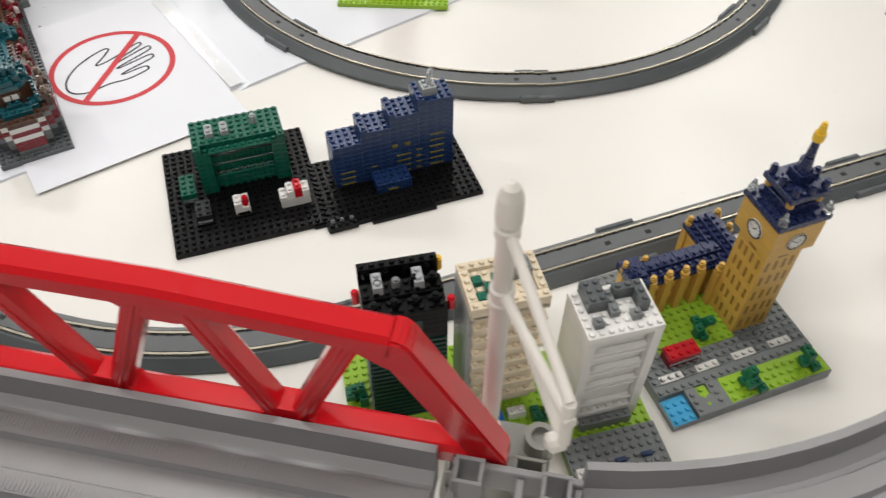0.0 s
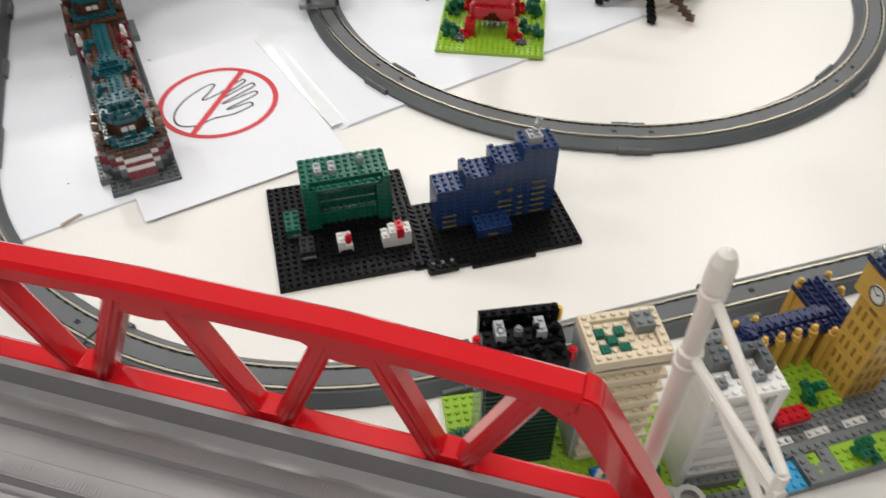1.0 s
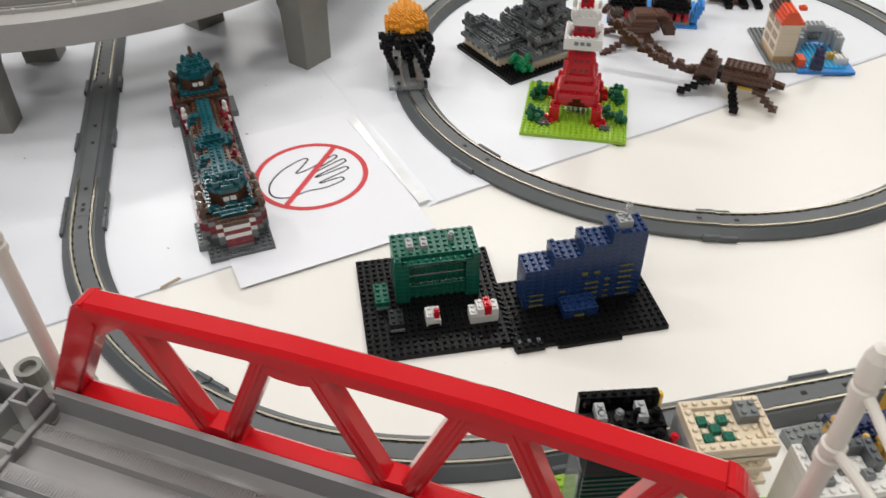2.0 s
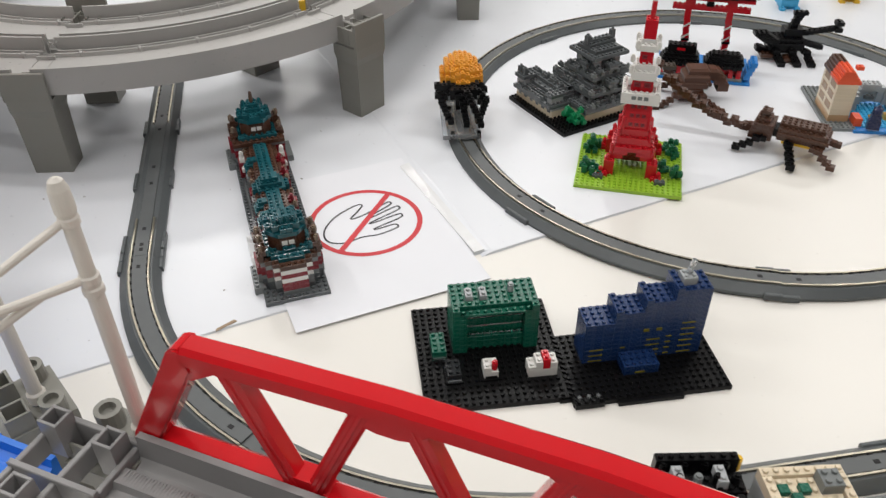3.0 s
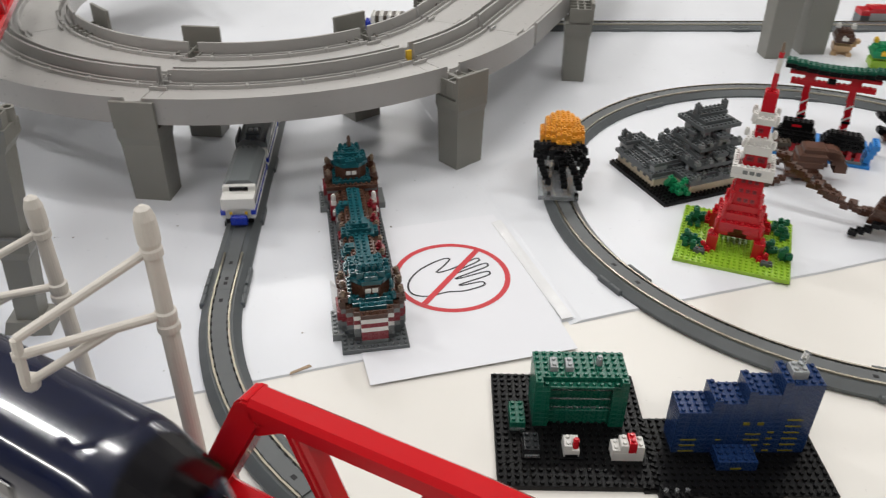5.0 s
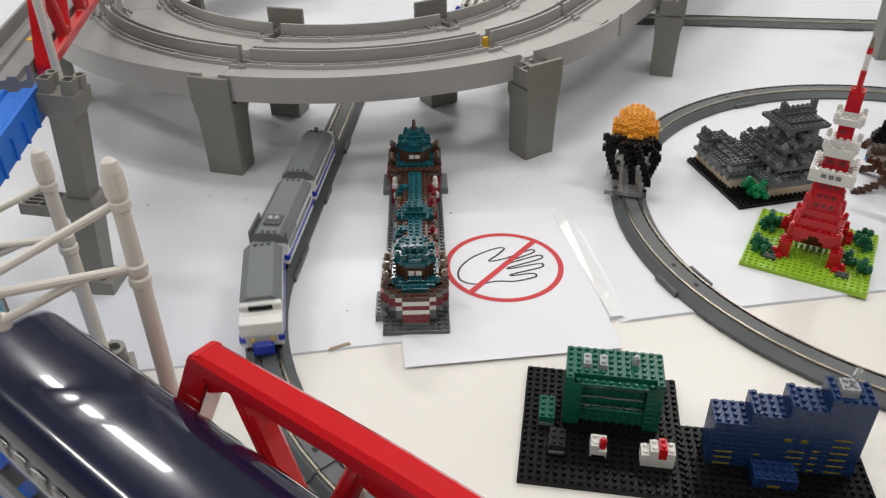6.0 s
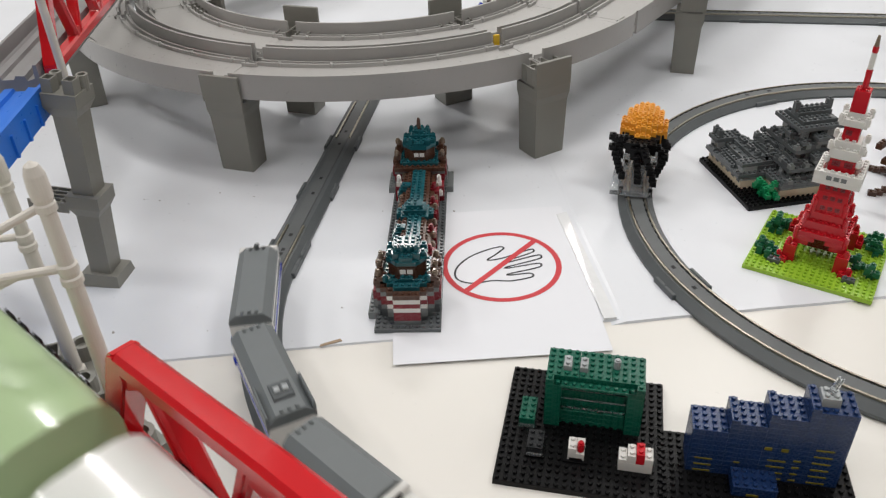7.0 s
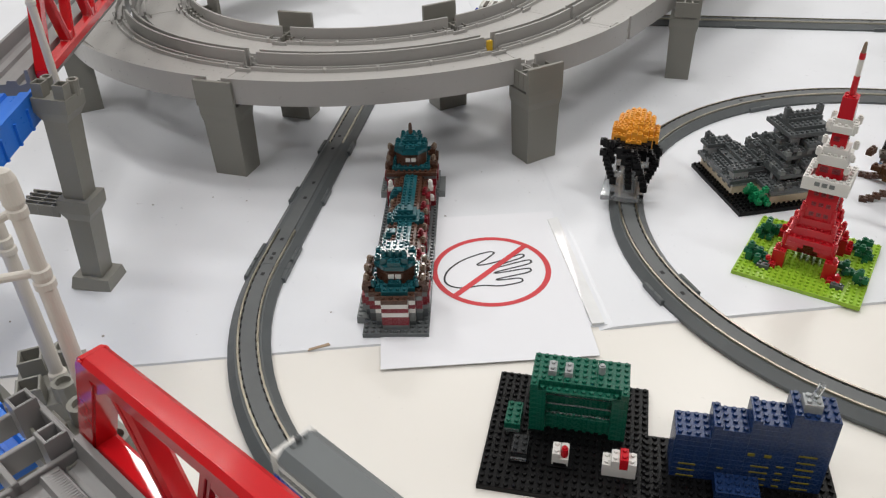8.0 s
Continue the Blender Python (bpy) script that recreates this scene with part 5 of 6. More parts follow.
def dark_block():
    w = thing("dark_block_model", BBP @ pose(-35.5 * U, 7.6 * U, 0, 0, 0, -8), "tall black and dark green brick tower block on lime plate", "brick model", "office blocks")
    plate(w, LIME, 12, 15)
    x0, y0 = 3.0, 5.0
    for z in range(1, 20):
        brick(w, DGREEN, x0 + 0.3, y0 + 0.4, z, 7.4, 5.4, 1, False)
        brick(w, DGREEN, x0, y0, z, 8, 6, 0.5, False)
        brick(w, CLEAR, x0 - 0.25, y0 + 1, z, 0.25, 4, 1, False)
    for z in range(20, 25):
        brick(w, BLACK, x0, y0, z, 8, 6, 1, False)
    tile(w, DGREEN, x0 + 3, y0 - 0.05, 22, 2.5, 0.1, 2)
    brick(w, BLACK, x0, y0, 25, 8, 2, 0.8)
    for k in range(4):
        pin(w, BLACK, x0 + 0.5 + 2 * k, y0 + 0.6, 25.8, 1.2)
        pin(w, GREY if k % 3 == 1 else BLACK, x0 + 1.2 + 1.8 * k, y0 + 2.6, 26.4, 1.4)
        pin(w, BLACK, x0 + 0.3 + 2 * k, y0 + 4.6, 26.0, 1.0)
    brick(w, BLACK, x0, y0 + 2, 25, 8, 2, 1.4)
    brick(w, BLACK, x0, y0 + 5, 25, 8, 1, 2.6)
    for x in (1.2, 5.2):
        brick(w, LGREY, x0 + x, y0 + 2.4, 26.4, 1, 2, 1.4)
    pin(w, RED, x0 - 1, y0 + 3, 24, 2)
    pin(w, RED, x0 + 8, y0 + 0.5, 24, 2)
    pin(w, YELLOW, x0 + 7.6, y0 + 5, 25, 2)
    for x, y in ((0.5, 3), (1, 8)):
        brick_tree(w, x, y, 1, 3)
    return w


# ---- animals of bricks
def leg(parent, mat, x, y, z, dx, dy, n):
    """A leg of one-stud bricks stepping out and down."""
    for k in range(n):
        brick(parent, mat, x + dx * k, y + dy * k, max(0, z - (0.55 * k if k > 1 else 0)), 1.5, 1.3, 1.15, True, "leg_brick")


def brown_beetle(m, mat, horn, belly, label):
    b = thing("beetle_model", m, label, "brick model", "brick beetles")
    for z, x, w, l in ((4, 0, 5, 8.6), (5, -0.3, 5.6, 9), (6, 0, 5, 8.6), (7, 0.8, 3.4, 8)):
        brick(b, mat, 0, x, z, l, w, 1, z > 4)
    brick(b, belly, 1, 0.2, 3.2, 6, 4.6, 0.8)
    brick(b, BLACK, -0.8, 1, 4, 0.8, 3, 2, False)
    for z in (3.0, 4.0, 5.0, 6.0):
        brick(b, mat, -5.0 + 0.2 * (z - 3), 0.1, z, 4.2 - 0.2 * (z - 3), 4.8, 1, True)
    brick(b, mat, -4.2, 0.8, 7.0, 2.6, 3.4, 1)
    pin(b, mat, -3.2, 2, 7.9, 1.2)
    brick(b, mat, -3.7, 1.4, 8.8, 1.8, 2.0, 0.9)
    for k in range(horn):
        brick(b, mat, -5.8 - 1.05 * k, 1.6 - 0.05 * k + 0.35 * (k % 2), 3.6 + 0.035 * k * k - 0.4 * (k % 3 == 1), 1.5, 1.3 + 0.6 * (k % 2), 1.2 + 0.5 * (k % 3 == 0), True, "horn_brick")
    brick(b, mat, -5.6 - 1.1 * horn, 1.6, 3.6 + 0.035 * horn * horn + 0.8, 1, 2, 1.3, True, "horn_brick")
    for s in (-1, 1):
        y = -0.6 if s < 0 else 4.6
        leg(b, BROWN if s > 0 else BLACK, -3, y, 3, -1.0, s * 0.55, 5)
        leg(b, BLACK if s < 0 else mat, 1.5, y, 3, 0.35, s * 0.9, 6)
        leg(b, mat, 6, y, 3, 0.9, s * 0.5, 5)
    return b


def hook_beetle():
    """A broad smooth-backed beetle whose shell ends in a down-curved hook."""
    b = thing("beetle_model", pose(-0.026, 0.585, TOP, 0, 0, 16), "brown beetle brick model with smooth broad back", "brick model", "brick beetles")
    brick(b, BROWN, -1, 0, 1.6, 6.4, 5, 1.4, False)
    for x, z, l, w in ((-1.0, 3, 5.6, 5.2), (-0.6, 4.9, 6.0, 5.4), (0.2, 6.8, 5.6, 5.0), (1.0, 8.4, 4.6, 4.0)):
        bm = box(bmesh.new(), 0, 0, 0, l * U, w * U, 1.95 * HL, 0.0018)
        part("shell_plate", bm, CHEST, b, m=Matrix.Translation((x * U, (5 - w) / 2 * U, z * HL)))
    for k in range(4):
        bm = box(bmesh.new(), 0, 0, 0, 2.4 * U, 3.4 * U, 2.8 * HL, 0.0020)
        part("hook_plate", bm, CHEST, b, m=Matrix.Translation(((5.2 + 0.9 * k) * U, 0.8 * U, (7.4 - 0.42 * k * k) * HL)))
    for k in range(5):
        brick(b, BROWN, -2.2 - 0.5 * k, 1.4 + 0.2 * k, 4.4 + 1.0 * k, 1.8, 1.8, 1.2, True, "horn_brick")
    brick(b, DTANK, -4.6, 1.6, 9.6, 3.0, 2.2, 1)
    for s in (-1, 1):
        y = -0.6 if s < 0 else 4.8
        leg(b, BROWN, -1, y, 2.4, -1.1, s * 0.5, 6)
        leg(b, BROWN, 3, y, 2.4, 0.9, s * 0.8, 6)
    return b


def round_animal(name, m, mats, label):
    """A small sitting animal: body, head, ears, tail."""
    a, b, c = mats
    t = thing(name, m, label, "brick model", "brick animals")
    for z, o, n in ((0, 0.5, 3), (1, 0, 4), (2, 0, 4), (3, 0.5, 3)):
        brick(t, a, o, o, z, n, n, 1)
    for z, o, n in ((4, 0, 4), (5, -0.4, 4.8), (6, 0, 4), (7, 0.6, 2.8)):
        brick(t, b, o, o - 0.4, z, n, n, 1)
    for x in (-0.2, 3.2):
        brick(t, c, x, 1.4, 8, 1, 1, 1.2)
        brick(t, a, x, -0.8, 0, 1.2, 1.4, 0.9)
    brick(t, c, 1.4, -1.2, 5, 1.4, 1, 1)
    for k in range(3):
        brick(t, a, 3.6 + 0.7 * k, 2.4, 1 + 1.1 * k, 1.2, 1.2, 1.1)
    return t


def gate_model():
    g = thing("gate_model", pose(-0.0509, 0.6328, TOP, 0, 0, 5) @ Matrix.Scale(1.04, 4), "red gate model with dark green roof and black-roofed halls", "brick model")
    tile(g, BLUE, 0, 0, 0, 20, 14, 0.8, "baseplate")
    for x in (4, 13):
        for z in range(0, 5):
            brick(g, RED, x + 0.2 * math.sin(z), 8, 0.8 + 3.3 * z, 1.4, 1.4, 3.3, False)
        for dy in (-1.6, 1.8):
            brick(g, RED, x + 0.2, 8 + dy, 0.8, 1, 1, 5)
        brick(g, BLACK, x, 7.8, 8, 1.8, 1.8, 0.7, False)
        for k in range(4):
            bm = hull(bmesh.new(), [(0, 0, 0), (1.6 * U, 0, 1.5 * HL), (1.6 * U, 0, 2.0 * HL), (0, 0, 0.5 * HL)], [(0, 0.15 * U, 0), (1.6 * U, 0.15 * U, 1.5 * HL), (1.6 * U, 0.15 * U, 2.0 * HL), (0, 0.15 * U, 0.5 * HL)])
            part("ribbon", bm, WHITE, g, "thin white ribbon", m=Matrix.Translation(((x - 0.1) * U, 7.8 * U, (1.6 + 3.4 * k) * HL)))
    brick(g, RED, 1, 8, 17.3, 16.8, 1.2, 1.4)
    brick(g, BLACK, 8.2, 7.7, 18.7, 1.6, 1.6, 1.4)
    brick(g, RED, 3.6, 8, 18.7, 2.2, 1.2, 1.6, False)
    brick(g, RED, 12.6, 8, 18.7, 2.2, 1.2, 1.6, False)
    brick(g, RED, 0.4, 7.6, 20.3, 18, 2, 1, False)
    for k in range(9):
        lift = 0.055 * (k - 4) ** 2
        brick(g, BLACK, -0.8 + 2.2 * k, 7.0, 21.1 + lift, 2.2, 3.2, 1.1, False)
        brick(g, GREEN, -0.8 + 2.2 * k, 7.4, 22.2 + lift, 2.2, 2.4, 1.0)
    for x, w, up in ((0.0, 8.6, 1.6), (9.6, 8.6, 0)):
        brick(g, GREY, x, 0.5, 0.8, w, 4.6, 0.8)
        for k in range(5):
            brick(g, RED, x + 0.4 + k * (w - 1.8) / 4, 0.7, 1.6, 1, 1, 2.8, False)
        brick(g, RED, x + 0.5, 2.4, 1.6, w - 1, 2.4, 2.8, False)
        for k in range(int(w)):
            brick(g, BLACK, x - 0.2 + k * 1.04, -0.2, 4.4 + 0.25 * (k % 2), 1, 5.6, 1.0)
        brick(g, BLACK, x + 0.2, 0.5, 5.4, w - 0.4, 4.4, 1)
        brick(g, BLACK, x + 0.6, 1.0, 6.4, w - 1.2, 3.2, 1)
        brick(g, BLACK, x + 1.2, 1.4, 7.4, w - 2.4, 2.2, 0.9 + up)
    for k in range(4):
        brick(g, BLUE, 18.4 + 0.35 * k, 0.6, 1.6 + 1.3 * k, 1.4, 4.4, 1.3)
    tile(g, RED, 3.2, 1.3, 8.4, 1.8, 0.1, 0.7, "sign_mark")
    return g


def house_model():
    h = thing("pond_house_model", pose(0.096, 0.573, TOP, 0, 0, 14), "cream house model with orange roof beside a blue pond", "brick model")
    plate(h, GREY, 6, 20, 0, 0)
    tile(h, BLUE, 5.4, -0.6, 0, 12, 14, 0.9, "pond")
    brick(h, SKYB, 6, 1, 0.9, 10, 11, 0.3)
    brick(h, GREY, 16, 3, 0.9, 1, 10, 0.8)
    for z in range(1, 12):
        brick(h, TANW if z < 3 else CREAM, 0.8, 3, z, 4.2, 9, 1, False)
        if z in (4, 7, 10):
            for y in (4, 8):
                tile(h, TANB, 0.76, y, z, 0.1, 3.0, 1.9)
    for k in range(4):
        brick(h, REDOR, 0.6 + k * 0.3, 3, 12 + 0.9 * k, 4.8 - 0.9 * k, 5, 0.9)
        brick(h, BROWN, 0.6 + k * 0.3, 8, 12 + 0.9 * k, 4.8 - 0.9 * k, 4.5, 0.9)
    brick(h, REDOR, 4.5, 5, 15, 1.4, 1.4, 1)
    for k in range(9):
        a = math.pi * k / 8
        for z in range(3):
            brick(h, LGREY, 11 - 4.4 * math.cos(a), 8.0 + 2.6 * math.sin(a), 1 + z * 1.5 + 1.6 * math.sin(a), 1.6, 1.6, 1.5)
    brick(h, LGREY, 9, 10, 6, 4, 2, 2)
    brick(h, DGREY, 9.6, 8.6, 4.4, 2, 1, 1)
    brick(h, REDOR, 5.6, 1, 1, 1.6, 3, 2.4, False)
    brick(h, WHITE, 14, 2, 1.2, 2.4, 2, 2)
    brick(h, TAN, 12.6, 4, 1.2, 2, 1, 2)
    brick(h, ORANGE, 9.4, 3.4, 2.2, 2.6, 0.8, 0.6)
    return h


def figurine():
    f = bmesh.new()
    box(f, -0.005, -0.003, 0, 0.005, 0.003, 0.008, 0.0006)
    box(f, -0.004, -0.003, 0.008, 0.004, 0.003, 0.013, 0.0006)
    lathe(f, [(0.0036, 0.013), (0.004, 0.014), (0.004, 0.018), (0.003, 0.019), (0.0012, 0.0195), (0.0012, 0.021)], 0, 0, 12)
    return solo("figurine", f, MIDN, "small plain brick figurine standing on the pond", "figurine", m=pose(0.131, 0.581, TOP + 0.0048, 0, 0, 0))


def rail_beetle():
    """An orange-backed horned beetle riding a clear flat wagon."""
    b = thing("wagon_beetle_model", pose(-0.1992, 0.4880, 0.0105, 0, 0, 112), "orange-backed black horned beetle model on a clear wagon", "brick model")
    k0 = 1.28

    def block(x, y, z, nx, ny, nz, studs=True, name="brick"):
        return brick(b, BLACK, x * k0, y * k0, z * k0, nx * k0, ny * k0, nz * k0, studs, name)

    tile(b, CLEAR, -8 * k0, -2.4 * k0, 0, 12 * k0, 6 * k0, 1.2, "wagon")
    for x in (-9, 2):
        for y in (-3.2, 2.2):
            part("wheel", rod(bmesh.new(), (0, 0, 0), (0, 0.003, 0), 0.0036, 12), BLACK, b, m=Matrix.Translation((x * U, y * U, 0.0012)))
    for x in (0.6, 3.4):
        block(x, -1, 1.0, 1, 2, 6, False)
    block(-3.6, -2.2, 6.0, 3.0, 4.4, 2.2)
    block(-4.4, -1.4, 5.2, 1.6, 2.8, 2.2)
    block(-2, -2.6, 6.8, 8.4, 5.2, 1.6, False)
    # the domed shell, course upon course of single studs
    for i in range(-6, 7):
        for j in range(-4, 5):
            e = 1 - (i / 6.4) ** 2 - (j / 4.3) ** 2
            if e > 0.02:
                h = 0.7 + 5.4 * math.sqrt(e)
                low = 9.0 - 1.2 * math.sqrt(e)
                brick(b, ORANGE, 4.0 + i - 0.5, j - 0.5, low, 1, 1, round((h + 9.0 - low) * 2) / 2)
    # horn hanging forward, legs bent out and down to the wagon
    def chain(pts, step, name):
        pts = [Vector(p) for p in pts]
        for p, q in zip(pts, pts[1:]):
            n = max(1, round((q - p).length / step))
            for k in range(n):
                x, y, z = p.lerp(q, k / n)
                block(x - 0.5, y - 0.5, max(1.0, z), 1.0, 1.0, 1.1, True, name)

    chain([(-4.6, -0.4, 7.6), (-6.4, -1.2, 6.2), (-7.4, -2.2, 3.4), (-7.8, -2.6, 1.6)], 0.9, "horn_brick")
    chain([(-4.8, 0.3, 5.4), (-6.2, 0.0, 3.8), (-7.4, -0.3, 1.6)], 0.9, "horn_brick")
    for s in (-1, 1):
        chain([(-2.6, s * 2.4, 6.6), (-3.6, s * 3.6, 5.4), (-4.8, s * 2.6, 2.6), (-6.2, s * 1.8, 1.4)], 0.9, "leg_brick")
        chain([(1.6, s * 2.6, 6.4), (1.6, s * 3.8, 4.4), (0.6, s * 2.8, 1.4)], 0.9, "leg_brick")
    chain([(-2.0, 2.4, 7.6), (-2.8, 3.8, 8.0), (-3.6, 4.6, 9.2)], 0.8, "leg_brick")
    chain([(-2.4, 2.8, 6.6), (-3.8, 4.8, 6.4)], 0.8, "leg_brick")
    return b


def black_beetle():
    """A black beetle with raised wing cases, a forked horn and thin bent legs."""
    b = thing("beetle_model", pose(0.046, 0.704, TOP, 0, 0, 14) @ Matrix.Scale(1.12, 4), "black brick beetle model with raised wing cases", "brick model", "brick beetles")
    for z, x, y, l, w in ((2, 1, 1, 5, 4), (3, 0, 0.5, 7, 5), (4, 0.4, 0.4, 7, 5.2), (5, 1, 1, 6.4, 4.4)):
        brick(b, BLACK, x, y, z, l, w, 1)
    brick(b, CHEST, -1.4, 0, 1, 4, 3, 1)
    brick(b, CHEST, 3.4, -1, 0.6, 3, 2.4, 1)
    for k in range(5):
        brick(b, BLACK, -1.6 - 0.5 * k, -0.6 + 0.2 * k, 5.6 + 0.35 * k, 3.0, 2.6, 1.0, k == 4)
        brick(b, BLACK, -2.4 + 0.3 * k, 1.4, 2.2 - 0.2 * k, 1.6, 2.0, 1.2)
    brick(b, BLACK, 3, 2, 6, 4, 3, 2.4, False)
    for k in range(4):
        brick(b, BLACK, 4.2 + 0.35 * k, 3.0 + 0.2 * k, 8.4 + 0.9 * k, 1.6, 1.4, 1.0, True, "horn_brick")
    brick(b, BLACK, 4.4, 3, 12, 3.0, 1.2, 1.0, True, "horn_brick")
    for k in range(7):
        brick(b, BLACK, 7.4 + 1.0 * k, 3.6, 6.0 + 0.25 * k, 1.4, 1.4, 1.1, True, "horn_brick")
    for dz in (0, 1.8):
        brick(b, BLACK, 14.0, 3.2, 7.2 + dz, 1.6, 2.2, 1.1, True, "horn_brick")
    for k in range(5):
        brick(b, BLACK, 7.0 + 0.8 * k, 0.8, 4.6 - 0.3 * k, 1.3, 1.3, 1.1, True, "jaw_brick")
    for s in (-1, 1):
        for x in (0.6, 4, 7):
            leg(b, BLACK, x, 0 if s < 0 else 5, 2.4, 0.25, s * 0.8, 5)
    return b


SMOKE = plastic("brick_smoky", (0.30, 0.22, 0.16), 0.12, 0.05, alpha_glass=0.35)
CHEST = plastic("brick_chestnut", (0.085, 0.032, 0.016), 0.3)
DTANK = plastic("brick_umber", (0.06, 0.045, 0.03), 0.3)
SOOT = plastic("brick_soot", (0.02, 0.022, 0.024), 0.25)
AMBER = plastic("amber_pane", (0.20, 0.165, 0.02), 0.2)
DTAN = plastic("brick_dark_tan", (0.30, 0.165, 0.03), 0.35)
TANB = plastic("brick_tan_pane", (0.33, 0.21, 0.12), 0.2)
TANW = plastic("brick_sand", (0.55, 0.36, 0.20), 0.35)
DGREEN = plastic("brick_bottle_green", (0.006, 0.03, 0.022), 0.22)
LEAFB = plastic("brick_bright_green", (0.01, 0.26, 0.10), 0.3)
green_office(), blue_office(), red_tower(), station(), castle(), clock_tower()
white_block(), cream_block(), dark_block()
brown_beetle(pose(0.053, 0.520, TOP, 0, 0, -10) @ Matrix.Scale(1.08, 4), BROWN, 17, YELLOW, "dark brown horned beetle brick model with yellow belly")
hook_beetle()
black_beetle(), gate_model(), house_model(), figurine(), rail_beetle()
round_animal("squirrel_model", pose(-0.022, 0.940, TOP, 0, 0, 10) @ Matrix.Scale(1.2, 4), (TANW, BROWN, WHITE), "small brown and white brick squirrel")
round_animal("chameleon_model", pose(0.020, 0.905, TOP, 0, 0, 15) @ Matrix.Scale(1.2, 4), (LIME, LEAFB, YELLOW), "small lime and green brick lizard")
round_animal("elephant_model", pose(0.058, 0.850, TOP, 0, 0, 20) @ Matrix.Scale(1.2, 4), (SKYB, SKYB, SKYB), "small light blue brick elephant")
round_animal("bear_model", pose(0.074, 0.948, TOP, 0, 0, 15) @ Matrix.Scale(1.2, 4), (ORANGE, YELLOW, BLACK), "small yellow brick bear")
round_animal("cat_model", pose(0.122, 0.895, TOP, 0, 0, 15) @ Matrix.Scale(1.2, 4), (YELLOW, YELLOW, BLACK), "small yellow and black brick cat")
round_animal("fish_model", pose(0.095, 1.020, TOP, 0, 0, 15) @ Matrix.Scale(1.2, 4), (REDOR, REDOR, CREAM), "small orange red brick fish")

# ---------------------------------------------------------------- trains
def oval_at(s):
    """Place and heading on the oval, s metres past the start of its left straight."""
    arc_l = R2 * radians(FRONT_A - LEFT_A)
    far = -R2 * radians(LEFT_A - 118.4)
    if s < far:
        return gx - ux * (s - far), gy - uy * (s - far), radians(D2 + 180)
    if s < 0:
        a = radians(LEFT_A) + s / R2
        return nw.x + R2 * math.cos(a), nw.y + R2 * math.sin(a), a + math.pi / 2
    if s < LEFT_L:
        p = hi_pt.lerp(lo_pt, s / LEFT_L)
        return p.x, p.y, radians(LEFT_A + 90)
    if s < LEFT_L + arc_l:
        a = radians(LEFT_A) + (s - LEFT_L) / R2
        return sw.x + R2 * math.cos(a), sw.y + R2 * math.sin(a), a + math.pi / 2
    d = s - LEFT_L - arc_l
    return fx + ux * d, fy + uy * d, radians(D2)


CARL = 0.073


